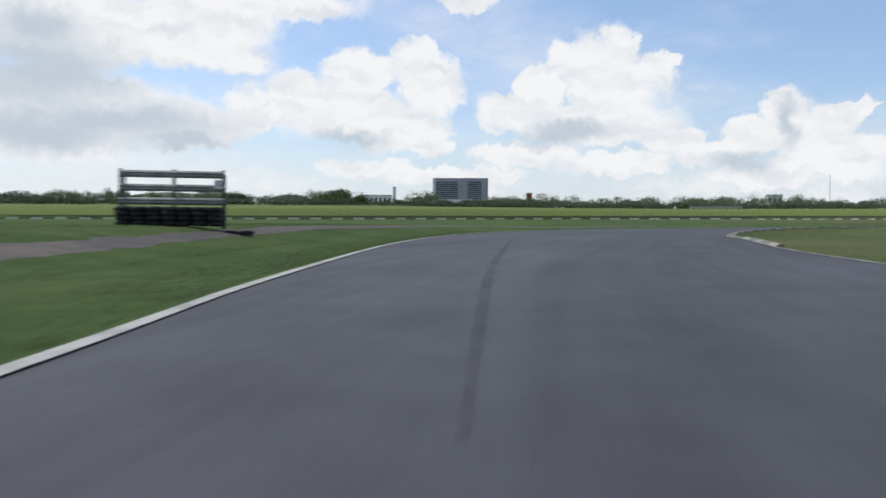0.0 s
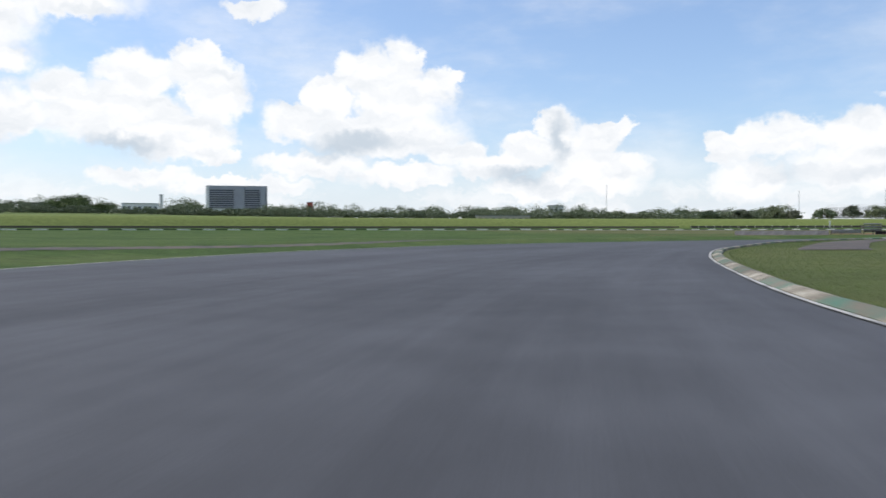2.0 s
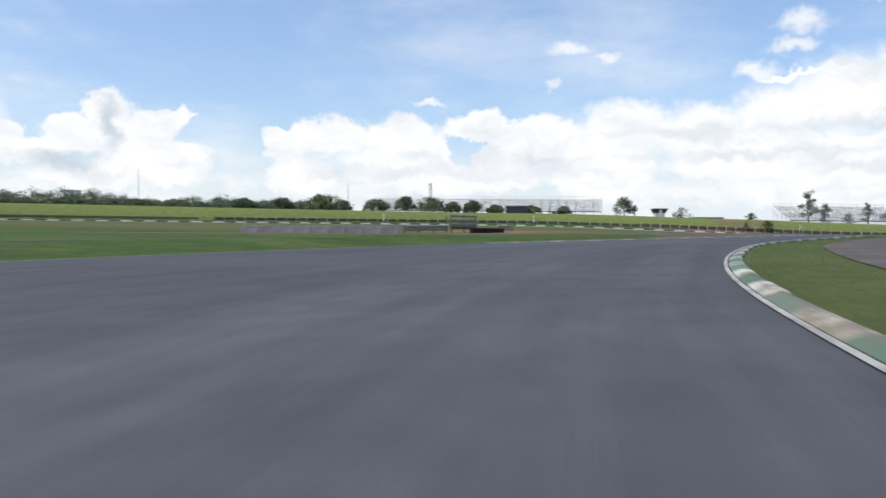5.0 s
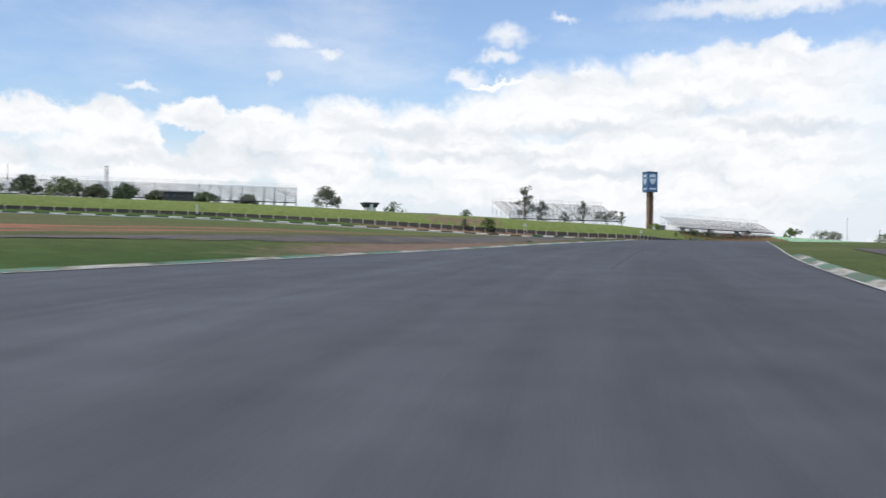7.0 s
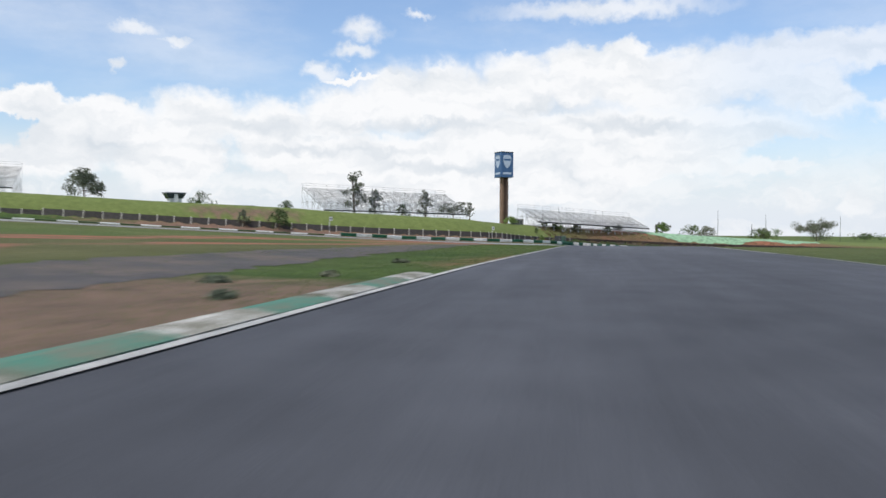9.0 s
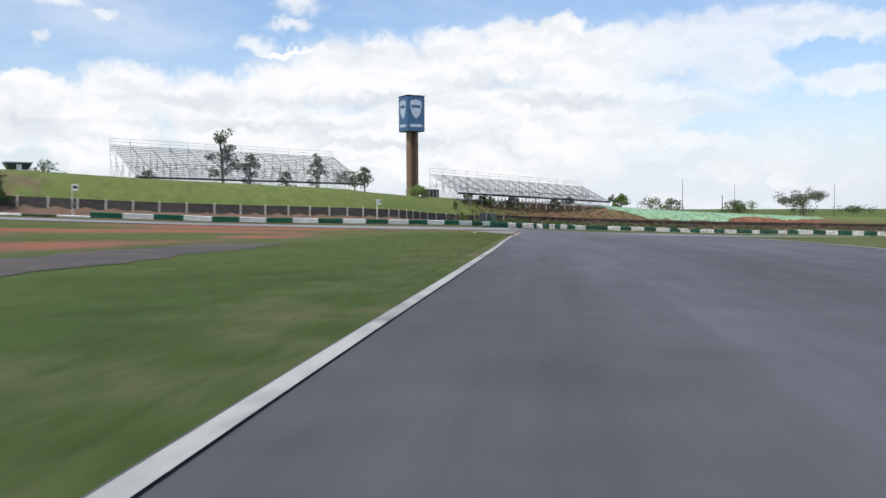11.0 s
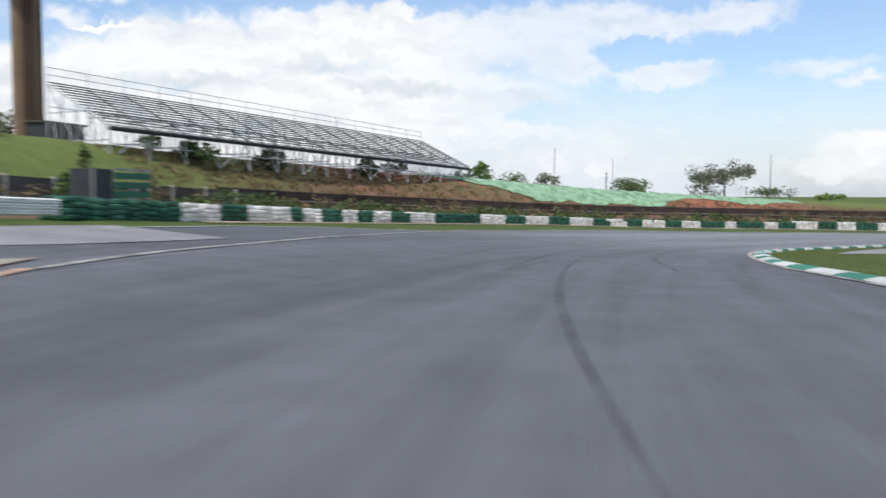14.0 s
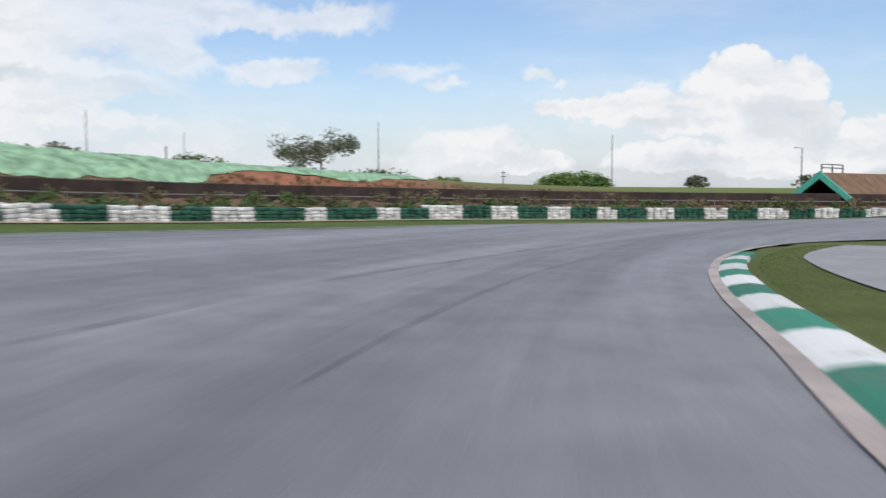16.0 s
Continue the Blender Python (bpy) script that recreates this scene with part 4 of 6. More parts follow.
def fence_point(f, out=0.0):
    x, y = (float(np.interp(f, F_ARC, FENCE[:, k] + F_OUT[:, k] * out)) for k in range(2))
    tx, ty = (float(np.interp(f, F_ARC, F_TAN[:, k])) for k in range(2))
    return x, y, math.degrees(math.atan2(ty, tx))


# ---- grandstands ----
def bench_mesh(length):
    bm = bmesh.new()
    box_bm(bm, 0, length, -0.14, 0.14, -0.05, 0.0)
    box_bm(bm, 0, length, -0.3, -0.22, -0.26, -0.22)
    me = bpy.data.meshes.new("bench")
    bm.to_mesh(me)
    bm.free()
    me.materials.append(M_WOODSEAT)
    return me


def frame_mesh(rows, run, rise, drop):
    """One cross frame of tube scaffold: uprights, sloping bearer, braces and ledgers. y runs to the back, z up; the front row is at 0, 0."""
    bm = bmesh.new()
    depth = rows * run
    for k in range(5):
        y = depth * k / 4
        rod(bm, (0, y, -drop), (0, y, y / run * rise), 0.045, 5)
    rod(bm, (0, 0, 0), (0, depth, rows * rise), 0.06, 5)
    for k in range(4):
        y0, y1 = depth * k / 4, depth * (k + 1) / 4
        rod(bm, (0, y0, -drop), (0, y1, y1 / run * rise * 0.6), 0.035, 4)
        rod(bm, (0, y1, -drop), (0, y0, y0 / run * rise * 0.6 + 0.3), 0.035, 4)
    for z in (-drop * 0.4, rows * rise * 0.35):
        rod(bm, (0, max(0, z / rise * run), z), (0, depth, z), 0.04, 4)
    rod(bm, (0, depth, rows * rise), (0, depth, rows * rise + 1.1), 0.035, 4)
    me = bpy.data.meshes.new("scaffold_frame")
    bm.to_mesh(me)
    bm.free()
    me.materials.append(M_STEEL)
    return me


def grandstand(left, right, rows, run, rise, drop, label):
    """left and right: the ends of the top row, seen from the track."""
    l, r = Vector(left), Vector(right)
    d = r - l
    length = math.hypot(d.x, d.y)
    ang = math.degrees(math.atan2(d.y, d.x))
    slope = d.z / length
    back = Vector((-d.y, d.x, 0)).normalized()
    top = rows * rise
    base = l - back * rows * run
    root = thing("grandstand", base.x, base.y, l.z - top, ang, label, "grandstand", "grandstands above the bank")
    m0 = root.matrix_world.copy()
    tilt = Matrix.Rotation(-math.atan(slope), 4, "Y")
    bays = max(2, round(length / 3.2))
    fm, bm_ = frame_mesh(rows, run, rise, drop), bench_mesh(length)
    for k in range(bays + 1):
        x = length * k / bays
        piece("scaffold_frame", fm, m0 @ Matrix.Translation((x, 0, x * slope)), root)
    for k in range(rows):
        piece("bench", bm_, m0 @ Matrix.Translation((0, (k + 0.5) * run, (k + 0.5) * rise + 0.2)) @ tilt, root)
    for k, (y, z) in enumerate(((rows * run, top + 1.1), (rows * run, top + 0.6), (0, -0.15), (0, -drop * 0.5), (rows * run, top * 0.5))):
        bm = bmesh.new()
        rod(bm, (0, y, z), (length, y, z + length * slope), 0.03 if k != 2 else 0.17, 5)
        ob = part("handrail" if k < 2 else "ledger", bm, M_STEEL if k != 2 else M_DARKMETAL, root)
    for k in range(0, bays, 3):
        x0, x1 = length * k / bays, length * (k + 1) / bays
        for a, b in (((x0, 0, -drop + x0 * slope), (x1, 0, x1 * slope)), ((x1, rows * run, -drop + x1 * slope), (x0, rows * run, top + x0 * slope))):
            bm = bmesh.new()
            rod(bm, a, b, 0.035, 4)
            part("brace", bm, M_STEEL, root)
    return root


grandstand((367.9, 210.6, 12.5), (409.0, 188.0, 11.2), 13, 0.5, 0.24, 2.2, "empty scaffold grandstand with rows of grey benches on the bank")
grandstand((345.0, 257.0, 16.9), (379.8, 233.2, 16.6), 16, 0.66, 0.33, 3.6, "long empty scaffold grandstand behind the tall trees")
grandstand((261.3, 375.9, 21.6), (312.0, 307.0, 20.1), 16, 0.66, 0.3, 3.2, "distant scaffold grandstand of bare steel tubes")


# ---- sign tower ----
def sign_tower(x, y, rz, z_box, h_box, w):
    z0 = height(x, y)
    root = thing("sign_tower", x, y, z0 - 0.05, rz, "tall brown column carrying a blue sign cube", "sign tower")
    boxed("column", (-0.85, 0.85, -0.6, 0.6, 0, z_box - z0 + 0.05), M_BROWN, root, "brown concrete column", 0.04)
    # fins in a darker brown: the column's shaded side put into the colour
    boxed("fin", (0.85, 1.12, -0.35, 0.35, 0, z_box - z0), M_BROWNSHADE, root, "column edge with side shade put into its dark brown")
    boxed("fin", (-0.35, 0.35, -0.88, -0.6, 0, z_box - z0), M_BROWNSHADE, root)
    boxed("footing", (-1.3, 1.3, -1.1, 1.1, -0.3, 0.25), M_CONC, root, "", 0.05)
    zb = z_box - z0
    h = w / 2
    boxed("sign_box", (-h, h, -h, h, zb, zb + h_box), M_BLUE, root, "dark blue sign cube", 0.06)
    boxed("lid", (-h - 0.06, h + 0.06, -h - 0.06, h + 0.06, zb + h_box, zb + h_box + 0.12), M_DARKMETAL, root)
    shield = [(-0.3, 0.34), (0.0, 0.4), (0.3, 0.34), (0.33, 0.12), (0.26, -0.12), (0.13, -0.3), (0.0, -0.38), (-0.13, -0.3), (-0.26, -0.12), (-0.33, 0.12)]
    for k in range(4):
        turn = Matrix.Rotation(k * math.pi / 2, 4, "Z")
        bm = bmesh.new()
        a = [bm.verts.new(turn @ Vector((px * w, -h - 0.03, zb + h_box * 0.62 + pz * w * 1.25))) for px, pz in shield]
        b = [bm.verts.new(turn @ Vector((px * w, -h, zb + h_box * 0.62 + pz * w * 1.25))) for px, pz in shield]
        bm.faces.new(a)
        for i in range(len(a)):
            j = (i + 1) % len(a)
            bm.faces.new((a[i], b[i], b[j], a[j]))
        part("emblem", bm, M_SIGNWHITE, root, "white shield emblem")
        bm = bmesh.new()
        box_bm(bm, -0.26 * w, 0.26 * w, -h - 0.05, -h - 0.03, zb + h_box * 0.66, zb + h_box * 0.74)
        bmesh.ops.transform(bm, matrix=turn, verts=bm.verts)
        part("emblem_bar", bm, M_BLUE, root)
        bm = bmesh.new()
        box_bm(bm, -0.34 * w, 0.34 * w, -h - 0.03, -h, zb + h_box * 0.12, zb + h_box * 0.2)
        bmesh.ops.transform(bm, matrix=turn, verts=bm.verts)
        part("lettering_bar", bm, M_SIGNWHITE, root)
    return root


sign_tower(374.7, 215.8, -47.0, 20.6, 6.3, 3.5)


# ---- marshal shelters of steel rails ----
def marshal_post(x, y, rz, w, h, n, number, label):
    z = height(x, y)
    root = thing("marshal_post", x, y, z, rz, label, "marshal post", "marshal posts")
    for px in (-w / 2, w / 2 - 0.12, 0.0):
        if px == 0.0 and w < 3.5:
            continue
        boxed("post", (px, px + 0.12, 0.02, 0.16, -0.15, h), M_ARMCODARK, root)
    me = rail_mesh("rail", w, [0.0], M_ARMCO)
    med = rail_mesh("rail", w, [0.0], M_ARMCODARK)
    for k in range(n):
        zz = h * (0.845, 0.6, 0.36, 0.2, 0.05)[k]
        ob = piece("rail", me if k < 3 else med, root.matrix_world @ Matrix.Translation((-w / 2, 0, zz)), root)
    for px in (-w / 2, w / 2 - 0.1):
        boxed("rear_post", (px, px + 0.1, 1.1, 1.2, -0.2, h * 0.95), M_ARMCODARK, root)
        boxed("side_rail", (px, px + 0.06, 0.1, 1.2, h * 0.55, h * 0.72), M_ARMCODARK, root)
    if number:
        plate = boxed("number_plate", (w / 2 - 0.42, w / 2 - 0.06, -0.14, -0.11, h - 0.82, h - 0.44), M_WHITE, root, "white board with black numerals")
        cu = bpy.data.curves.new("numerals", "FONT")
        cu.body, cu.size, cu.align_x, cu.align_y, cu.extrude = number, 0.34, "CENTER", "CENTER", 0.004
        tmp = bpy.data.objects.new("numerals_tmp", cu)
        me_t = bpy.data.meshes.new_from_object(tmp)
        bpy.data.objects.remove(tmp)
        me_t.materials.append(M_INK)
        ob = new("numerals", me_t)
        ob.parent = plate
        ob.matrix_local = Matrix.Translation((w / 2 - 0.24, -0.146, h - 0.63)) @ Matrix.Rotation(math.pi / 2, 4, "X")
    return root


def tyre_mesh(name, mat, seg=12):
    """One lying tyre, rounded, with a hollow centre."""
    R, r, h = 0.31, 0.16, 0.1
    prof_ = [(r, -h * 0.6), (R * 0.8, -h), (R, -h * 0.5), (R, h * 0.5), (R * 0.8, h), (r, h * 0.6)]
    v, f = [], []
    for k in range(seg):
        a = 2 * math.pi * k / seg
        v += [(c * math.cos(a), c * math.sin(a), z + h) for c, z in prof_]
    n = len(prof_)
    for k in range(seg):
        for j in range(n):
            f.append((k * n + j, ((k + 1) % seg) * n + j, ((k + 1) % seg) * n + (j + 1) % n, k * n + (j + 1) % n))
    me = bpy.data.meshes.new(name)
    me.from_pydata(v, [], f)
    me.materials.append(mat)
    return me


ME_TYRE = tyre_mesh("tyre", M_RUBBER)


def tyre_row(x, y, rz, cols, rows_, high, label):
    root = thing("tyre_stack", x, y, height(x, y), rz, label, "tyre stack")
    rnd = random.Random(int(x * 10))
    for a in range(cols):
        for b in range(rows_):
            for c in range(high):
                m = root.matrix_world @ pose((a - (cols - 1) / 2) * 0.62 + rnd.uniform(-0.04, 0.04), b * 0.6 + rnd.uniform(-0.04, 0.04), c * 0.2 - 0.02, rnd.uniform(-3, 3), rnd.uniform(-3, 3), rnd.uniform(0, 90))
                piece("tyre", ME_TYRE, m, root)
    return root


marshal_post(-12.95, 35.0, 14, 4.35, 2.4, 5, "13", "weathered steel-rail marshal post with number board on the grass")
tyre_row(-12.9, 34.45, 14, 7, 2, 4, "black tyres stacked against the marshal post")
tyre_row(-10.1, 35.2, 14, 2, 1, 1, "two black tyres lying beside the marshal post")
marshal_post(128.9, 190.6, -12, 3.6, 2.15, 4, "", "weathered steel-rail marshal post beside the red soil")
tyre_row(129.7, 187.5, 7, 10, 1, 3, "low wall of black tyres on the grass")


# a free-standing rail barrier behind those tyres
def short_barrier(x, y, rz, n, label):
    root = thing("guard_rail", x, y, height(x, y), rz, label, "guard rail")
    me = rail_mesh("rail", 3.0, [0.28, 0.62], M_ARMCO)
    bm = bmesh.new()
    box_bm(bm, -0.06, 0.06, 0.0, 0.12, -0.3, 0.95)
    pm = bpy.data.meshes.new("post")
    bm.to_mesh(pm)
    bm.free()
    pm.materials.append(M_ARMCODARK)
    for k in range(n):
        p = root.matrix_world @ Vector((k * 3.0, 0, 0))
        m = pose(p.x, p.y, height(p.x, p.y), 0, 0, rz)
        piece("rail", me, m, root)
        piece("post", pm, m, root)
    return root


short_barrier(117.6, 188.0, 16.6, 3, "weathered two-rail guard rail beside the marshal post")
short_barrier(133.4, 189.0, 10, 1, "short weathered guard rail past the tyres")


def block_wall(x, y, rz, n, label):
    """A low wall of grey concrete blocks set end to end."""
    root = thing("concrete_barrier", x, y, height(x, y), rz, label, "concrete barrier")
    bm = bmesh.new()
    box_bm(bm, 0.015, 1.985, 0.0, 0.3, -0.3, 0.8, 0.03)
    me = bpy.data.meshes.new("block")
    bm.to_mesh(me)
    bm.free()
    me.materials.append(M_GREYCONC)
    rnd = random.Random(5)
    for k in range(n):
        p = root.matrix_world @ Vector((k * 2.0, rnd.uniform(-0.03, 0.03), 0))
        piece("block", me, pose(p.x, p.y, height(p.x, p.y), 0, 0, rz + rnd.uniform(-1, 1)), root)
    return root


block_wall(106.0, 202.3, -52.5, 9, "low wall of grey concrete blocks on red soil")


# ---- slatted green shelter at the end of the wall ----
def slat_shelter(x, y, rz):
    root = thing("trackside_shelter", x, y, height(x, y), rz, "dark green slatted trackside shelter behind the tyres", "shelter")
    boxed("cabin", (-1.9, -0.7, 0.0, 1.0, -0.1, 2.0), M_DARKMETAL, root, "dark metal cabin")
    for px in (-1.95, -0.7, 0.55, 1.8):
        boxed("post", (px, px + 0.08, -0.06, 0.02, -0.1, 2.0), M_ARMCO, root)
    for k in range(5):
        boxed("slat", (-0.7, 1.88, -0.1, -0.06, 0.14 + k * 0.37, 0.4 + k * 0.37), M_GREEN, root)
    boxed("top_rail", (-0.7, 1.88, -0.12, -0.04, 1.96, 2.05), M_ARMCO, root)
    return root


slat_shelter(345.2, 195.5, -10)


# ---- small signs, posts, masts ----
def sign_on_pole(x, y, rz, h, label, words="50"):
    root = thing("sign_post", x, y, height(x, y), rz, label, "sign post")
    bm = bmesh.new()
    rod(bm, (0, 0, -0.2), (0, 0, h), 0.035, 6)
    part("pole", bm, M_WHITE, root)
    plate = boxed("plate", (-0.05, 0.55, -0.04, -0.01, h - 0.62, h), M_WHITE, root, "white square board")
    if not words:
        boxed("numeral_bar", (0.05, 0.45, -0.046, -0.04, h - 0.44, h - 0.18), M_INK, plate, "dark worn numerals")
        return root
    cu = bpy.data.curves.new("numerals", "FONT")
    cu.body, cu.size, cu.align_x, cu.align_y, cu.extrude = words, 0.42, "CENTER", "CENTER", 0.004
    tmp = bpy.data.objects.new("numerals_tmp", cu)
    me_t = bpy.data.meshes.new_from_object(tmp)
    bpy.data.objects.remove(tmp)
    me_t.materials.append(M_INK)
    ob = new("numerals", me_t)
    ob.parent = plate
    ob.matrix_local = Matrix.Translation((0.25, -0.046, h - 0.32)) @ Matrix.Rotation(math.pi / 2, 4, "X")
    return root


sign_on_pole(322.46, 204.76, -33, 2.95, "white square board on a thin pole behind the barrier")
sign_on_pole(297.0, 226.2, -40, 3.2, "white board with worn numerals behind the barrier", "")


def marker_post(x, y, h, label):
    """A white marker post with a small cap and a dark foot."""
    root = thing("marker_post", x, y, height(x, y), 0, label, "marker post", "white marker posts")
    boxed("post", (-0.22, 0.22, -0.1, 0.1, -0.2, h), M_WHITE, root, "", 0.03)
    boxed("cap", (-0.3, 0.3, -0.16, 0.16, h, h + 0.22), M_WHITE, root, "", 0.03)
    boxed("foot", (-0.24, 0.24, -0.12, 0.12, -0.2, 0.35), M_DARKMETAL, root, "dark foot")
    return root


marker_post(251.2, 287.0, 2.2, "white marker post on the grass above the wall")
marker_post(212.0, 311.0, 2.4, "white marker post on the grass bank")


def mast(name, x, y, top, r, lattice, label, arm=False):
    z = height(x, y)
    root = thing(name, x, y, z, 0, label, "mast")
    h = top - z
    bm = bmesh.new()
    if lattice:
        w = r * 3
        for a in range(3):
            c, s_ = math.cos(a * 2.094), math.sin(a * 2.094)
            rod(bm, (c * w, s_ * w, -0.5), (c * w * 0.5, s_ * w * 0.5, h), r * 0.35, 4)
            for k in range(12):
                c2, s2 = math.cos((a + 1) * 2.094), math.sin((a + 1) * 2.094)
                f0, f1 = 1 - 0.5 * k / 12, 1 - 0.5 * (k + 1) / 12
                rod(bm, (c * w * f0, s_ * w * f0, h * k / 12), (c2 * w * f1, s2 * w * f1, h * (k + 1) / 12), r * 0.2, 4)
    else:
        rod(bm, (0, 0, -0.5), (0, 0, h), r, 8, r * 0.55)
    part("shaft", bm, M_STEEL if not arm else M_DARKMETAL, root)
    if arm == "lamp":
        bm = bmesh.new()
        rod(bm, (0, 0, h - 0.05), (0.9, 0, h + 0.1), r * 0.5, 6)
        part("bracket", bm, M_STEEL, root)
        boxed("lamp_head", (0.6, 1.3, -0.12, 0.12, h + 0.05, h + 0.16), M_WHITE, root)
    elif arm == "cross":
        for k in range(2):
            boxed("crossarm", (-1.1, 1.1, -0.07, 0.07, h - 0.6 - k * 0.9, h - 0.45 - k * 0.9), M_DARKMETAL, root)
    return root


mast("radio_mast", 310, 731, 60.2, 0.32, False, "thin steel radio mast beyond the trees")
mast("radio_mast", 510, 741, 59.0, 0.4, False, "slender radio mast beyond the trees")
mast("lattice_mast", 456.7, 566.3, 47.1, 0.6, True, "lattice radio mast behind the trees")
mast("light_pole", 473.4, 125.6, 13.0, 0.085, False, "tall thin steel pole behind the bank", "plain")
mast("light_pole", 537.3, 145.4, 15.1, 0.09, False, "thin steel pole far behind the bank", "plain")
mast("light_pole", 501.8, 164.2, 15.9, 0.1, False, "thin steel pole above the green slope", "plain")
mast("light_pole", 459.7, 94.6, 11.0, 0.08, False, "tall thin steel pole beyond the wall", "plain")
mast("street_lamp", 441.2, 77.4, 8.6, 0.09, False, "street lamp with a short arm beyond the wall", "lamp")
mast("power_pole", 528.2, 76.1, 7.6, 0.14, False, "power pole with two crossarms", "cross")
mast("power_pole", 505.0, 152.0, 10.6, 0.16, False, "power pole with crossarms on the crest", "cross")


# ---- far buildings ----
def tower_block(x, y, w, d, h, rz, z):
    root = thing("office_block", x, y, z, rz, "large grey slab office block with dark window bands", "office building")
    boxed("wall", (-w / 2, w / 2, -d / 2, d / 2, -6, h), M_CLAD, root, "grey clad wall")
    floors = 11
    for k in range(floors):
        z0 = 3 + (h - 6) * k / floors
        for x0, x1 in ((-w / 2 + 4, -w * 0.05), (w * 0.14, w / 2 - 9)):
            boxed("window_band", (x0, x1, -d / 2 - 0.3, -d / 2, z0, z0 + (h - 6) / floors * 0.6), M_GLASS, root)
    for x0, x1 in ((-w * 0.04, w * 0.13), (w / 2 - 8, w / 2 - 2)):
        boxed("shaft", (x0, x1, -d / 2 - 2.0, -d / 2, -4, h + 0.5), M_CLAD, root, "plain grey stair shaft")
    # west end in white: the sun on it is put into the colour
    boxed("side_wall", (-w / 2 - 0.5, -w / 2 + 3.5, -d / 2 - 0.6, d / 2, -4, h + 0.3), M_WHITEWALL, root, "end wall, pale with sunlight put into its colour")
    boxed("roof", (-w / 2, w / 2, -d / 2, d / 2, h, h + 1.2), M_CLAD, root)
    return root


tower_block(-19, 1190, 78, 24, 38, -2, 50.5)


def low_building(name, x, y, w, d, h, rz, z, mat, label, windows=5, roof=None):
    root = thing(name, x, y, z, rz, label, "building")
    boxed("wall", (-w / 2, w / 2, -d / 2, d / 2, -6, h), mat, root)
    boxed("roof", (-w / 2 - 0.4, w / 2 + 0.4, -d / 2 - 0.4, d / 2 + 0.4, h, h + max(0.3, h * 0.06)), roof or M_CLAD, root)
    for k in range(windows):
        x0 = -w / 2 + w * (k + 0.25) / windows
        boxed("window", (x0, x0 + w * 0.5 / windows, -d / 2 - 0.12, -d / 2, h * 0.35, h * 0.75), M_GLASS, root)
    return root


low_building("podium_block", -24, 1120, 44, 18, 14, -2, 42, M_WHITEWALL, "pale concrete block before the office tower", 6)
low_building("low_office", -133, 1120, 42, 20, 13, 5, 48, M_WHITEWALL, "low white office building among trees", 7)
low_building("grey_house", -218, 981, 26, 16, 13, 10, 40, M_CLAD, "grey building among the far trees", 4)
low_building("brick_tower", 62.7, 939, 6, 6, 15, 0, 39, M_REDPAINT, "narrow red tower above the trees", 1)
low_building("long_house", 45, 950, 60, 12, 8, 0, 39, M_WHITEWALL, "long pale building behind the trees", 9, M_REDPAINT)
low_building("white_house", 254, 709, 12, 8, 9.5, -8, 30.5, M_WHITEWALL, "small white house between trees", 3)
low_building("white_house", 283.5, 563, 16, 8, 5.5, -10, 21.5, M_WHITEWALL, "low white house at the field's edge", 4)
low_building("white_hut", 332.8, 555, 9, 6, 6.8, -12, 21.2, M_WHITEWALL, "small white hut at the field's edge", 2)
low_building("ruined_wall", 117, 404, 24, 2.0, 3.0, -6, 14.8, M_CONC, "row of pale concrete bays on the field", 8)
def watch_hut(x, y, rz, z):
    """A hut on the crest: pale base under a dark glazed cabin that flares upwards."""
    root = thing("observation_hut", x, y, z, rz, "pale hut under a flared dark glazed cabin on the crest", "hut")
    boxed("base", (-2.6, 2.6, -2.0, 2.0, -9.0, 2.0), M_WHITEWALL, root, "pale rendered base")
    bm = bmesh.new()
    low = [bm.verts.new(q) for q in ((-3.0, -2.3, 2.0), (3.0, -2.3, 2.0), (3.0, 2.3, 2.0), (-3.0, 2.3, 2.0))]
    high = [bm.verts.new(q) for q in ((-4.1, -3.2, 4.2), (4.1, -3.2, 4.2), (4.1, 3.2, 4.2), (-4.1, 3.2, 4.2))]
    for k in range(4):
        bm.faces.new((low[k], low[(k + 1) % 4], high[(k + 1) % 4], high[k]))
    bm.faces.new(high), bm.faces.new(low[::-1])
    part("cabin", bm, M_GLASS, root, "dark flared glazing")
    boxed("roof", (-4.3, 4.3, -3.4, 3.4, 4.2, 4.55), M_CLAD, root, "flat grey roof")
    boxed("pillar", (-0.8, 0.8, -3.0, -2.2, 0.0, 4.2), M_WHITEWALL, root, "pale central pillar")
    return root


watch_hut(469.0, 384.0, -38, 18.6)
low_building("long_shed", 447, 342, 17, 5, 1.6, -30, 14.9, M_CLAD, "long low shed on the crest", 4)
low_building("parked_trailer", 262, 304, 7, 2.2, 2.1, -48, 14.0, M_DARKMETAL, "dark trailer parked on the bank", 4)
chimney = thing("chimney", -108, 1116, 44, 0, "slender pale chimney tower", "chimney")
bm = bmesh.new()
rod(bm, (0, 0, -4), (0, 0, 28), 2.6, 12, 2.2)
part("shaft", bm, M_WHITEWALL, chimney)
bm = bmesh.new()
rod(bm, (0, 0, 28), (0, 0, 28.8), 2.5, 12)
part("rim", bm, M_CLAD, chimney)


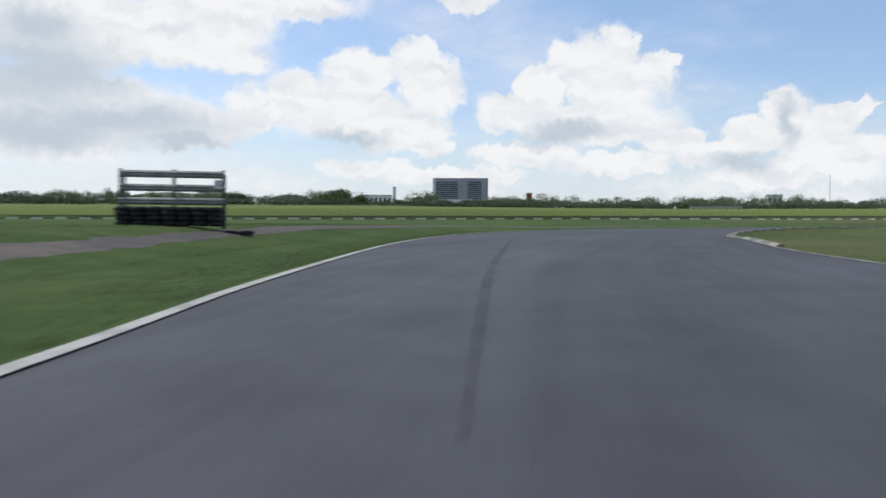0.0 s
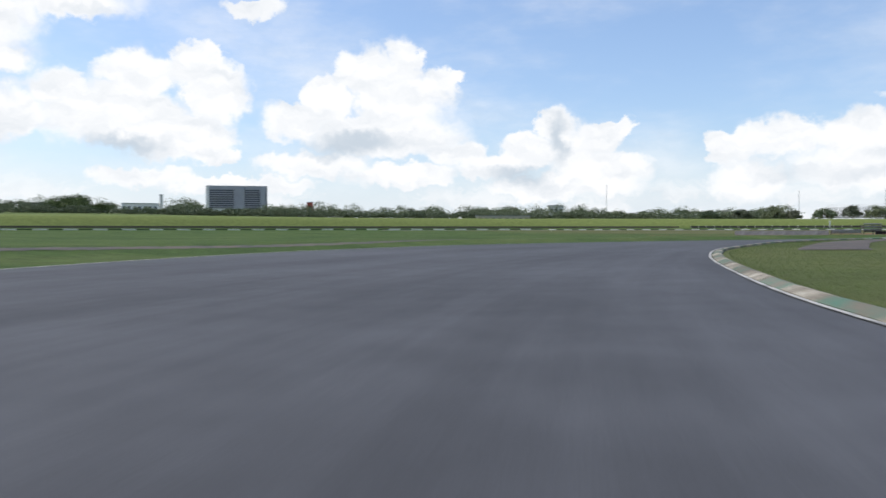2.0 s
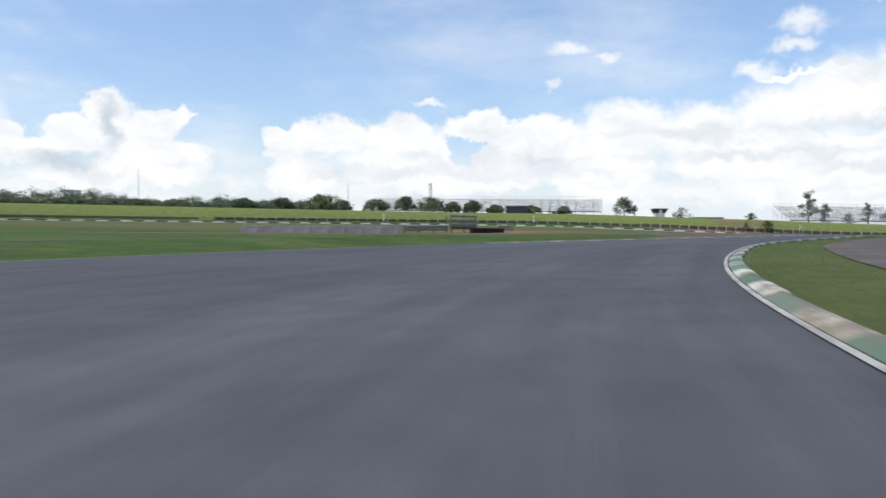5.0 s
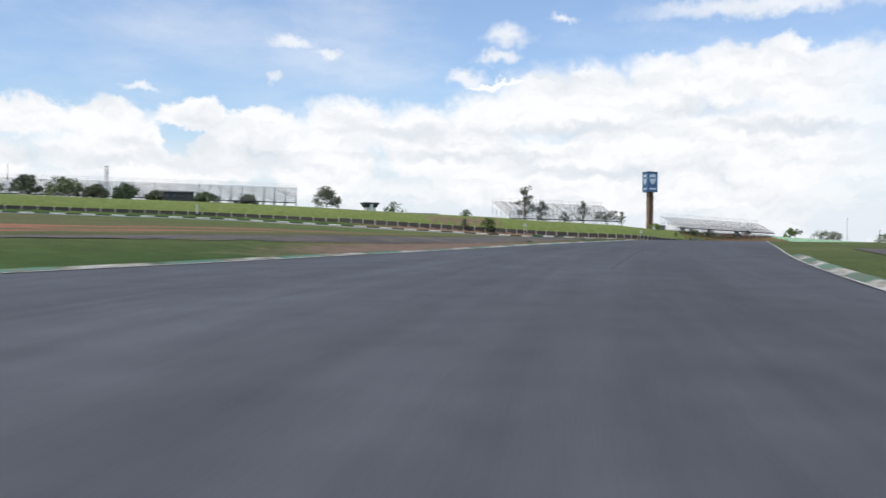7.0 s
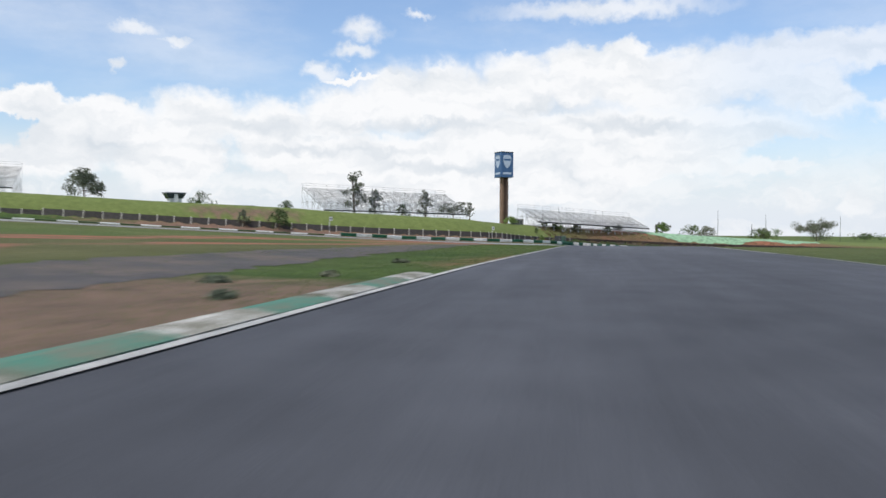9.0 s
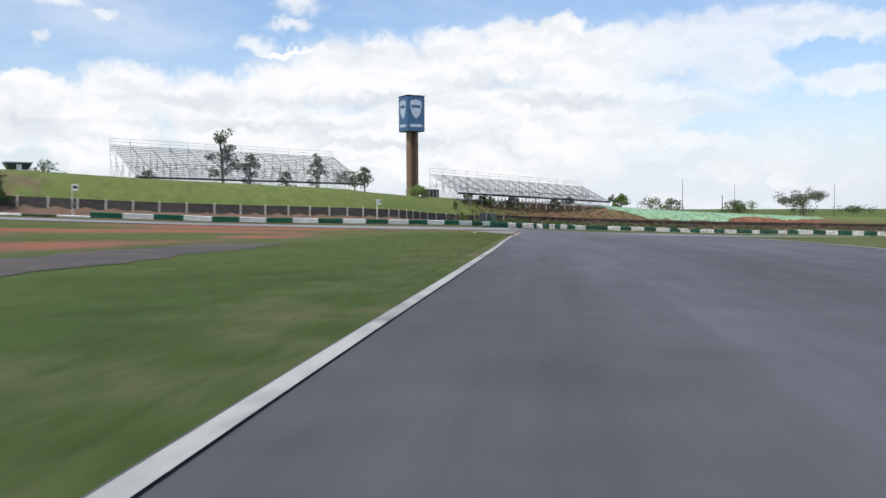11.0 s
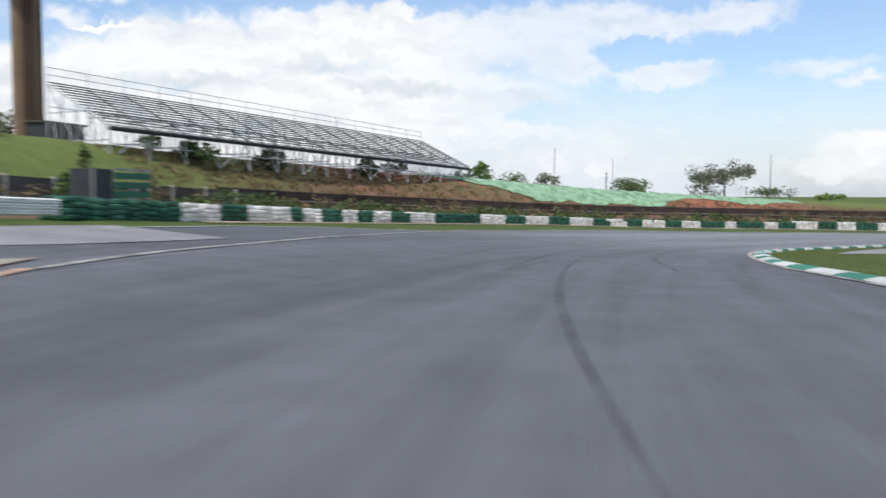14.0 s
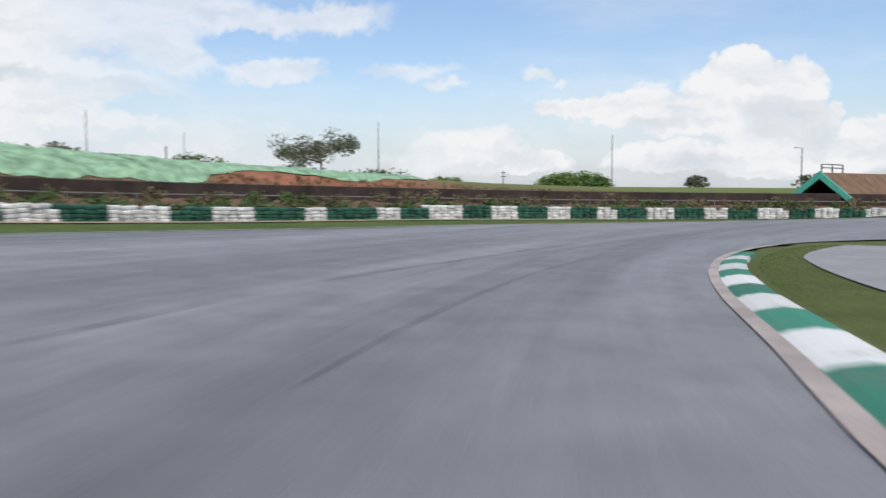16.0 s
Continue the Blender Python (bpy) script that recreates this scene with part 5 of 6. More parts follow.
def hall(x, y, w, d, h, rz, z):
    root = thing("sports_hall", x, y, z, rz, "wide pale hall with a shallow curved roof", "building")
    boxed("wall", (-w / 2, w / 2, -d / 2, d / 2, -5, h * 0.55), M_CLAD, root)
    bm = bmesh.new()
    n = 14
    rows_ = []
    for k in range(n + 1):
        x_ = -w / 2 - 2 + (w + 4) * k / n
        zz = h * 0.55 + h * 0.5 * math.sin(math.pi * k / n) ** 0.8
        rows_.append((bm.verts.new((x_, -d / 2 - 2, zz)), bm.verts.new((x_, d / 2 + 2, zz)), bm.verts.new((x_, -d / 2 - 2, zz - 0.8))))
    for a, b in zip(rows_, rows_[1:]):
        bm.faces.new((a[0], b[0], b[1], a[1]))
        bm.faces.new((a[2], b[2], b[0], a[0]))
    part("roof", bm, M_WHITEWALL, root, "white curved roof")
    bm = bmesh.new()
    low, high = [], []
    for k in range(n + 1):
        x_ = -w / 2 + w * k / n
        low.append(bm.verts.new((x_, -d / 2, h * 0.5)))
        high.append(bm.verts.new((x_, -d / 2, h * 0.55 + h * 0.5 * math.sin(math.pi * k / n) ** 0.8 - 0.1)))
    for k in range(n):
        bm.faces.new((low[k], low[k + 1], high[k + 1], high[k]))
    part("gable", bm, M_WHITEWALL, root, "pale gable under the curved roof")
    for k in range(8):
        boxed("window", (-w / 2 + w * (k + 0.2) / 8, -w / 2 + w * (k + 0.8) / 8, -d / 2 - 0.2, -d / 2, 1, h * 0.4), M_GLASS, root)
    return root


hall(-332, 900, 85, 40, 11, 18, 40)


# ---- pitched hut past the last bend ----
def pitched_hut(x, y, rz):
    z = height(x, y)
    root = thing("pitched_shelter", x, y, z, rz, "shelter with a brown tiled roof and mint green gable boards", "shelter")
    L, W, hr, he = 22.0, 3.1, 3.0, 0.35
    for sgn in (-1, 1):
        bm = bmesh.new()
        v = [bm.verts.new(q) for q in ((0, 0, hr), (L, 0, hr), (L, sgn * W, he), (0, sgn * W, he), (0, 0, hr - 0.25), (L, 0, hr - 0.25), (L, sgn * W, he - 0.25), (0, sgn * W, he - 0.25))]
        for q in ((0, 1, 2, 3), (7, 6, 5, 4), (0, 3, 7, 4), (1, 5, 6, 2), (3, 2, 6, 7), (0, 4, 5, 1)):
            bm.faces.new([v[i] for i in q])
        part("roof_slope", bm, M_ROOFBROWN, root, "brown tiled roof slope")
        bm = bmesh.new()
        v = [bm.verts.new(q) for q in ((-0.25, 0, hr + 0.15), (-0.25, sgn * (W + 0.1), he + 0.12), (-0.25, sgn * (W + 0.1), he - 0.55), (-0.25, 0, hr - 0.65), (0.05, 0, hr + 0.15), (0.05, sgn * (W + 0.1), he + 0.12), (0.05, sgn * (W + 0.1), he - 0.55), (0.05, 0, hr - 0.65))]
        for q in ((0, 1, 2, 3), (7, 6, 5, 4), (0, 4, 5, 1), (2, 6, 7, 3), (1, 5, 6, 2)):
            bm.faces.new([v[i] for i in q])
        part("gable_board", bm, M_ROOFGREEN, root, "mint green gable board")
    for px in (0.6, 4.2, 7.8, 11.4, 15.0, 18.6, 21.4):
        for sgn in (-1, 1):
            boxed("post", (px - 0.1, px + 0.1, sgn * (W - 0.5) - 0.1, sgn * (W - 0.5) + 0.1, -0.3, he + 0.2), M_CONC, root)
    boxed("roof_rail", (0.2, 5.5, -0.05, 0.05, hr + 0.45, hr + 0.55), M_DARKMETAL, root)
    boxed("roof_rail", (0.2, 5.5, -0.05, 0.05, hr + 0.8, hr + 0.9), M_DARKMETAL, root)
    for px in (0.2, 2.8, 5.4):
        boxed("rail_post", (px, px + 0.1, -0.05, 0.05, hr - 0.1, hr + 0.9), M_DARKMETAL, root)
    return root


pitched_hut(422.1, 95.4, -72)


# ---- trees ----
def leaf_mesh(name, centres, radii, count, size, mat, rnd, flat=0.8):
    """Small crossed leaves scattered in clumps: uneven outline with gaps."""
    n = len(centres)
    idx = rnd.integers(0, n, count)
    p = rnd.normal(size=(count, 3))
    p /= np.linalg.norm(p, axis=1)[:, None]
    p *= (rnd.random(count) ** 0.45)[:, None]
    p[:, 2] *= flat
    c = centres[idx] + p * radii[idx][:, None]
    u = rnd.normal(size=(count, 3))
    u /= np.linalg.norm(u, axis=1)[:, None]
    w = np.cross(u, rnd.normal(size=(count, 3)))
    w /= np.linalg.norm(w, axis=1)[:, None]
    s = (size * (0.6 + 0.8 * rnd.random(count)))[:, None]
    quad = np.stack([c - u * s * 0.5, c + w * s * 0.32, c + u * s * 0.5, c - w * s * 0.32], 1).reshape(-1, 3)
    me = bpy.data.meshes.new(name)
    me.vertices.add(count * 4), me.loops.add(count * 4), me.polygons.add(count)
    me.vertices.foreach_set("co", quad.ravel().astype(np.float32))
    me.loops.foreach_set("vertex_index", np.arange(count * 4, dtype=np.int32))
    me.polygons.foreach_set("loop_start", np.arange(0, count * 4, 4, dtype=np.int32))
    me.polygons.foreach_set("loop_total", np.full(count, 4, dtype=np.int32))
    me.update(calc_edges=True)
    me.materials.append(mat)
    return me


def crown_points(kind, h, w, rnd):
    """Clump centres and radii of a crown for a tree of height h and width w."""
    if kind == "tall":
        k = 26
        t = 0.35 + 0.62 * rnd.random(k)
        a = rnd.random(k) * 6.283
        r = w * 0.5 * (1.15 - t) * (0.4 + 0.9 * rnd.random(k)) * 1.3
        c = np.column_stack([np.cos(a) * r, np.sin(a) * r, t * h])
        return c, w * (0.12 + 0.12 * rnd.random(k))
    if kind == "cone":
        k = 40
        t = rnd.random(k) ** 0.8
        a = rnd.random(k) * 6.283
        r = w * 0.5 * np.sqrt(np.maximum(0, 1 - t ** 1.5)) * (0.5 + 0.5 * rnd.random(k))
        return np.column_stack([np.cos(a) * r, np.sin(a) * r, 0.12 * h + t * 0.82 * h]), w * (0.13 + 0.07 * rnd.random(k))
    if kind == "spread":
        k = 22
        a = rnd.random(k) * 6.283
        r = w * 0.5 * np.sqrt(rnd.random(k))
        z = h * (0.62 + 0.33 * rnd.random(k)) - 0.25 * h * (r / w)
        return np.column_stack([np.cos(a) * r, np.sin(a) * r, z]), w * (0.07 + 0.07 * rnd.random(k))
    k = 46
    a = rnd.random(k) * 6.283
    t = rnd.random(k)
    r = w * 0.5 * np.sqrt(rnd.random(k)) * np.sqrt(np.maximum(0.05, 1 - (t * 0.95) ** 2))
    return np.column_stack([np.cos(a) * r, np.sin(a) * r, h * (0.16 + 0.76 * t)]), w * (0.1 + 0.07 * rnd.random(k))


def tree(x, y, top, w, kind, mat, label, count=900, leaf=0.5, seed=1, group="", min_h=1.5, name="tree"):
    z = height(x, y)
    h = max(min_h, top - z)
    rnd = np.random.default_rng(seed)
    root = thing(name, x, y, z, float(rnd.random() * 360), label, "bush" if name == "bush" else "tree", group)
    c, r = crown_points(kind, h, w, rnd)
    bm = bmesh.new()
    tr = max(0.05, h * 0.022)
    lean = Vector((float(rnd.normal()) * 0.03 * h, float(rnd.normal()) * 0.03 * h, 0))
    knee = Vector((0, 0, h * (0.55 if kind != "spread" else 0.4))) + lean
    rod(bm, (0, 0, -0.4), knee, tr * 1.4, 7, tr * 0.8)
    if kind in ("tall", "cone"):
        rod(bm, knee, (lean.x * 1.5, lean.y * 1.5, h * 0.94), tr * 0.8, 6, tr * 0.2)
    for q in c[:: max(1, len(c) // 12)]:
        start = Vector((lean.x * 0.7, lean.y * 0.7, min(q[2] * 0.7, h * 0.6)))
        rod(bm, start, Vector(q), tr * 0.5, 5, tr * 0.12)
    part("trunk", bm, M_TRUNK, root, "bare brown trunk and limbs")
    ob = new("crown", leaf_mesh("crown", c, r, count, leaf, mat, rnd))
    ob.parent = root
    return root


tree(-88, 537, 31.6, 34, "round", M_LEAF, "wide dark green dome-shaped tree", 9000, 0.9, 11)
tree(-150, 520, 29, 20, "round", M_LEAF, "round dark green tree at the field's edge", 3600, 0.8, 12)
tree(-195, 500, 27.5, 16, "round", M_LEAFLIGHT, "light green bushy tree at the field's edge", 3200, 0.8, 13)
tree(345, 320, 22.3, 9.6, "cone", M_LEAFGREY, "lone grey-green tree with a pointed crown", 2600, 0.5, 21, min_h=5.0)
tree(408, 272, 25.4, 7.5, "tall", M_LEAFGREY, "tall slender eucalyptus with clumped foliage", 1500, 0.55, 22)
tree(409.5, 266, 20.4, 5.5, "cone", M_LEAFGREY, "dense grey-green tree beside the eucalyptus", 1300, 0.5, 23)
tree(417, 252, 20.3, 5.0, "tall", M_LEAFGREY, "thin tall tree behind the bank", 800, 0.5, 24)
tree(421, 244, 17.2, 11, "spread", M_LEAFGREY, "open-crowned grey tree behind the bank", 900, 0.5, 25)
tree(410, 257, 15.8, 4.5, "round", M_LEAF, "small dark tree behind the bank", 700, 0.5, 26)
tree(454, 361, 22.8, 13.0, "round", M_LEAF, "round dark tree beside the hut", 1100, 0.6, 27)
tree(438, 313, 18.3, 6.5, "round", M_LEAF, "small dark tree on the crest", 800, 0.55, 28)
tree(481, 132, 11.6, 15.5, "spread", M_LEAFGREY, "lone spreading tree with an open crown", 3600, 0.36, 29)
tree(495, 148, 8.9, 4.0, "round", M_LEAFGREY, "small grey bush on the crest", 500, 0.4, 30, name="bush")
tree(356.5, 209.4, 10.2, 3.9, "round", M_LEAFLIGHT, "bright green bush below the sign tower", 1300, 0.2, 31, min_h=1.7, name="bush")
tree(372, 224, 14.2, 2.6, "tall", M_LEAFGREY, "thin young tree behind the sign tower", 500, 0.3, 32)
tree(359.9, 204.2, 7.9, 0.8, "round", M_LEAF, "small young palm on the grass bank", 200, 0.22, 33, min_h=1.4)
tree(352.0, 201.3, 6.0, 1.3, "round", M_LEAFLIGHT, "light green shrub before the wall", 420, 0.2, 34, min_h=1.4, name="bush")
tree(370.2, 204.4, 9.3, 1.8, "round", M_LEAFLIGHT, "light green shrub on the crest of the bank", 700, 0.18, 39, min_h=1.2, name="bush")
tree(297.0, 235.7, 10.6, 4.2, "round", M_LEAF, "dark bush growing over the panel wall", 1500, 0.24, 83, min_h=2.3, name="bush")
tree(293.2, 240.3, 10.2, 2.6, "round", M_LEAFGREY, "low bush beside the panel wall", 800, 0.22, 84, min_h=1.5, name="bush")
tree(371.8, 201.8, 8.9, 3.4, "round", M_LEAF, "dark bush under the grandstand", 800, 0.3, 35, min_h=1.2, name="bush")
tree(379.6, 198.3, 8.8, 3.0, "round", M_LEAFGREY, "dark bush before the grandstand", 700, 0.3, 36, min_h=1.2, name="bush")
tree(391.2, 191.9, 8.5, 2.4, "round", M_LEAF, "small dark bush before the grandstand", 600, 0.3, 37, min_h=1.4, name="bush")
tree(402.0, 190.2, 9.0, 2.8, "round", M_LEAF, "dark shrub at the grandstand's end", 600, 0.3, 38, min_h=1.6, name="bush")
for k, (x, y, top, w) in enumerate([(200, 373, 19.2, 8.5), (213, 369, 19.4, 9.6), (225, 363, 22.0, 9.6), (232, 360, 19.2, 6.5), (244, 355, 19.8, 10.5), (253, 350, 21.4, 7.8), (260, 344, 20.3, 11), (266, 339, 19.0, 6.0), (273, 336, 19.4, 7.2), (280, 331, 17.8, 6.8), (289, 322, 17.5, 8.0), (298, 314, 16.6, 7.0)]):
    tree(x, y, top, w, "round", (M_LEAFFAR, M_LEAFGREY)[k % 2], "rounded grey-green tree before the distant stand", 2400, 0.6, 40 + k, "trees before the distant stand", 2.6)
for k, (x, y, top, w) in enumerate([(495, 184, 11.3, 5.5), (498, 173, 9.8, 11), (506, 146, 9.1, 11), (511, 128, 9.6, 9), (516, 112, 7.0, 13), (445, 181, 10.4, 4.5), (479, 168, 9.3, 7), (492, 150, 8.6, 8), (508, 100, 5.0, 7), (470, 70, 5.4, 4), (455, 60, 5.0, 7), (440, 52, 4.6, 6)]):
    tree(x, y, top, w, "round" if k % 4 else "spread", (M_LEAFGREY, M_LEAF, M_LEAFLIGHT)[k % 3], "low scrubby tree beyond the bank", 600, 0.5, 60 + k, "scrubby trees beyond the bank", 1.8)

tree(515.6, 62.1, 5.9, 12.5, "round", M_LEAFLIGHT, "broad bright green tree beyond the wall", 3200, 0.5, 81, min_h=3.0)
tree(497.0, 80.0, 5.0, 9.0, "round", M_LEAFLIGHT, "low bright green tree beyond the wall", 2400, 0.45, 82, min_h=2.6)


def far_woods():
    """A belt of rounded trees over a lower line of scrub."""
    rnd = np.random.default_rng(5)
    cs = []
    for k in range(360):
        a = -42 + 77 * rnd.random()
        r = 490 + 150 * rnd.random() + (260 * rnd.random() if rnd.random() < 0.3 else 0)
        grove = 0.5 + 0.5 * math.sin(a * 0.55 + 1.0) * math.sin(a * 0.21)
        h = 4.0 + 3.0 * grove + 4.2 * rnd.random() ** 1.8
        # clearings before the office block and the low office
        if -4.3 < a < -0.6 or -9.8 < a < -6.6:
            h *= 0.55
        cs.append((20 + r * math.sin(radians(a)), 60 + r * math.cos(radians(a)), h, 8 + 1.3 * h + 7 * rnd.random()))
    for k in range(420):
        a, r = radians(-42 + 77 * rnd.random()), 430 + 70 * rnd.random()
        cs.append((20 + r * math.sin(a), 60 + r * math.cos(a), 2.0 + 2.2 * rnd.random(), 9 + 9 * rnd.random()))
    z = survey(np.array(cs)[:, :2])[4]
    cen, rad = [], []
    for (x, y, h, w), zz in zip(cs, z):
        for j in range(16):
            t, b = rnd.random() ** 0.7, rnd.random() * 6.283
            q = w * 0.42 * math.sqrt(max(0.0, 1 - t * t)) * (0.55 + 0.45 * rnd.random())
            cen.append((x + q * math.cos(b), y + q * math.sin(b), zz + h * (0.08 + 0.8 * t)))
            rad.append(min(w * 0.18, h * 0.32))
    me = leaf_mesh("far_woods", np.array(cen), np.array(rad), 420000, 0.7, M_LEAFFAR, rnd)
    tagged(new("far_woods", me), "belt of dark green trees along the horizon", "woods", kind="stuff")


far_woods()


# low dark shed beside the sign tower
shed = thing("storage_shed", 370.2, 211.2, height(370.2, 211.2), -11, "low dark storage shed beside the sign tower", "shed")
boxed("wall", (-2.0, 2.0, -0.8, 0.8, -0.3, 1.35), M_DARKMETAL, shed, "", 0.02)
boxed("roof", (-2.15, 2.15, -0.95, 0.95, 1.35, 1.47), M_ARMCODARK, shed, "flat dark roof", 0.02)


# ---- kerbs ----
def kerb_mesh(name, length, width, high, mat, side):
    """A sloped concrete block along x with a worn top; side is +1 where it lies right of the track."""
    prof_ = [(0.0, -0.1), (0.0, 0.012), (0.1, high * 0.55), (width * 0.55, high), (width - 0.05, high * 0.75), (width, -0.1)]
    v, f = [], []
    n = len(prof_)
    for x in (0.0, length * 0.5, length):
        v += [(x, -side * d, z) for d, z in prof_]
    for a in range(2):
        for k in range(n - 1):
            q = (a * n + k, (a + 1) * n + k, (a + 1) * n + k + 1, a * n + k + 1)
            f.append(q if side < 0 else q[::-1])
    f.append(tuple(range(n)))
    f.append(tuple(range(3 * n - 1, 2 * n - 1, -1)))
    me = bpy.data.meshes.new(name)
    me.from_pydata(v, [], f)
    me.materials.append(mat)
    return me


def kerb(name, s0, s1, edge, side, length, width, high, mats, label):
    root = tagged(new(name), label, "kerb", kind="structure")
    meshes = [kerb_mesh("kerb_block", length - 0.02, width, high, m, side) for m in mats]
    rnd = random.Random(int(s0))
    s, k = s0, 0
    while s < s1:
        q = np.array([s, s + length])
        o = curve(edge, q) + side * 0.03
        x, y, z = (np.interp(q, ARC, LINE[:, i]) for i in range(3))
        rx, ry = (np.interp(q, ARC, RIGHT[:, i]) for i in range(2))
        a, b = Vector((x[0] + rx[0] * o[0], y[0] + ry[0] * o[0], z[0] + 0.03)), Vector((x[1] + rx[1] * o[1], y[1] + ry[1] * o[1], z[1] + 0.03))
        d = b - a
        m = Matrix.Translation(a + Vector((0, 0, rnd.uniform(-0.008, 0.008)))) @ pose(0, 0, 0, 0, -math.degrees(math.atan2(d.z, math.hypot(d.x, d.y))), math.degrees(math.atan2(d.y, d.x)) + rnd.uniform(-0.4, 0.4))
        piece("kerb_block", meshes[k % len(meshes)], m, root)
        s += d.length if d.length > 0.5 else length
        k += 1
    return root


kerb("kerb_inside_west", 34, 152, RIGHT_EDGE, 1, 2.6, 0.42, 0.09, [M_KOLD, M_KOLDG], "worn green and white kerb, paint mostly faded")
kerb("kerb_inside_mid", 152, 232, RIGHT_EDGE, 1, 2.4, 0.45, 0.09, [M_KMID, M_KMIDG], "chipped green and white kerb inside the bend")
kerb("kerb_outside_mid", 198, 276.8, LEFT_EDGE, -1, 2.25, 0.66, 0.06, [M_KMIDG, M_KMID], "low worn green and white kerb on the exit")
kerb("kerb_inside_last", 412, 475, RIGHT_EDGE, 1, 2.0, 0.64, 0.09, [M_KGREEN, M_KWHITE], "freshly painted green and white kerb")

# pale concrete gore where the tracks join
M_GORE = worn_paint("gore_concrete", (0.42, 0.4, 0.33), (0.36, 0.2, 0.13), 0.45)
GORE = [(318.9, 188.1), (317.9, 188.9), (318.3, 190.6), (318.4, 192.9), (322.3, 191.2), (326.7, 188.9), (322.6, 188.4)]
bm = bmesh.new()
rim = [bm.verts.new((x, y, height(x, y) + 0.065)) for x, y in GORE]
hub = bm.verts.new((320.6, 190.0, height(320.6, 190.0) + 0.065))
for a, b in zip(rim, rim[1:] + rim[:1]):
    bm.faces.new((hub, b, a))
bmesh.ops.recalc_face_normals(bm, faces=bm.faces)
tagged(part("pavement_gore", bm, M_GORE), "pale concrete gore stained with red soil", "paving", kind="structure")

# tyre marks: arc length and offset along each, then width
MARKS = [
    ([(103.2, -3.8), (105.2, -4.0)], 0.32), ([(100.2, -3.4), (101.9, -3.7)], 0.26),
    ([(455, -4.55), (458.6, -4.42), (464.7, -4.15), (470, -3.6), (480, -2.85)], 0.3),
    ([(456, -1.6), (460.1, -1.46), (463.2, -1.31), (468, -1.06), (473, -0.7)], 0.15),
    ([(419, -2.7), (422.1, -3.0), (429.8, -3.79), (438, -4.58), (457, -5.44)], 0.2),
    ([(421, -1.7), (424.1, -1.62), (428.4, -1.55), (436, -1.7)], 0.12),
    ([(420.5, 1.05), (423.2, 0.67), (425.8, 0.16), (432.7, -0.71), (441, -1.3)], 0.22),
    ([(418, -5.4), (421.1, -5.15), (425.1, -5.5), (432, -6.6)], 0.16),
    ([(369.9, 2.05), (372.7, 1.97), (380, 1.6)], 0.2), ([(373, 3.6), (375, 3.5), (379.1, 3.14), (388, 2.0)], 0.16),
    ([(398, -7.4), (406, -8.1), (416, -9.0)], 0.18), ([(404, 0.4), (415, -0.9), (426, -2.2)], 0.14),
    ([(219, 0.38), (223.7, 0.59), (230.2, 0.8), (238, 1.0)], 0.08),
    ([(4, -0.5), (10.3, -1.08), (16.9, -1.9), (29.6, -3.8), (46, -7.2)], 0.2)]
for keys, w in MARKS:
    s = np.arange(keys[0][0], keys[-1][0] + 0.05, 0.5)
    u = (s - s[0]) / (s[-1] - s[0])
    o = curve(keys, s) if len(keys) > 2 else prof(keys, s)
    ww = w * np.sin(np.pi * np.clip(u, 0.02, 0.98)) ** 0.35
    tagged(strip("tyre_mark", s, o - ww / 2, o + ww / 2, M_SKID, 0.044), "dark rubber tyre mark on the asphalt", "tyre mark", kind="structure")

# ---- green and white barrier ----
barrier = thing("guard_rail", *fence_point(B_JOIN - 100)[:2], 0, 0, "three-rail steel barrier painted green and white", "guard rail")
barrier.matrix_world = Matrix()
M_DULLGREEN = plain("faded_green_paint", (0.06, 0.095, 0.045), 0.8, spread=0.35, scale=1.2)
ME_RAILS = [rail_mesh("rail", 2.83, [0.08, 0.26, 0.44], m, 0.58) for m in (M_WHITE, M_GREEN)]
ME_LOWRAILS = [rail_mesh("rail", 2.83, [0.03], m, 0.75) for m in (M_WHITE, M_DULLGREEN)]
bm = bmesh.new()
box_bm(bm, -0.07, 0.07, 0.03, 0.17, -0.3, 0.64)
ME_POST = bpy.data.meshes.new("post")
bm.to_mesh(ME_POST)
bm.free()
ME_POST.materials.append(M_ARMCO)
f, k = B_JOIN - 27.5 - 84 * 2.85, 0
while f < B_JOIN + 2.0:
    x, y, rz = fence_point(f)
    x2, y2, _ = fence_point(f + 2.85)
    z, z2 = height(x, y), height(x2, y2)
    m = pose(x, y, z, 0, -math.degrees(math.atan2(z2 - z, 2.85)), math.degrees(math.atan2(y2 - y, x2 - x)))
    piece("rail", (ME_RAILS if f > B_JOIN - 50 else ME_LOWRAILS)[k % 2], m, barrier)
    if f > B_JOIN - 50:
        piece("post", ME_POST, m, barrier)
    f += 2.85
    k += 1
for colour, mat in enumerate((M_WHITE, M_DULLGREEN)):
    v, fa = [], []
    f = 60.0 + colour * 4.1
    while f < B_JOIN - 270:
        x, y, _ = fence_point(f)
        x2, y2, _ = fence_point(f + 4.1)
        z = height(x, y) + 0.1
        b = len(v)
        v += [(x, y, z), (x2, y2, z), (x2, y2, z + 0.34), (x, y, z + 0.34), (x, y + 0.1, z), (x2, y2 + 0.1, z), (x2, y2 + 0.1, z + 0.34), (x, y + 0.1, z + 0.34)]
        fa += [(b, b + 1, b + 2, b + 3), (b + 7, b + 6, b + 5, b + 4), (b + 3, b + 2, b + 6, b + 7)]
        f += 8.2
    tagged(mesh_object("far_rails", v, fa, mat, parent=barrier), kind="stuff")

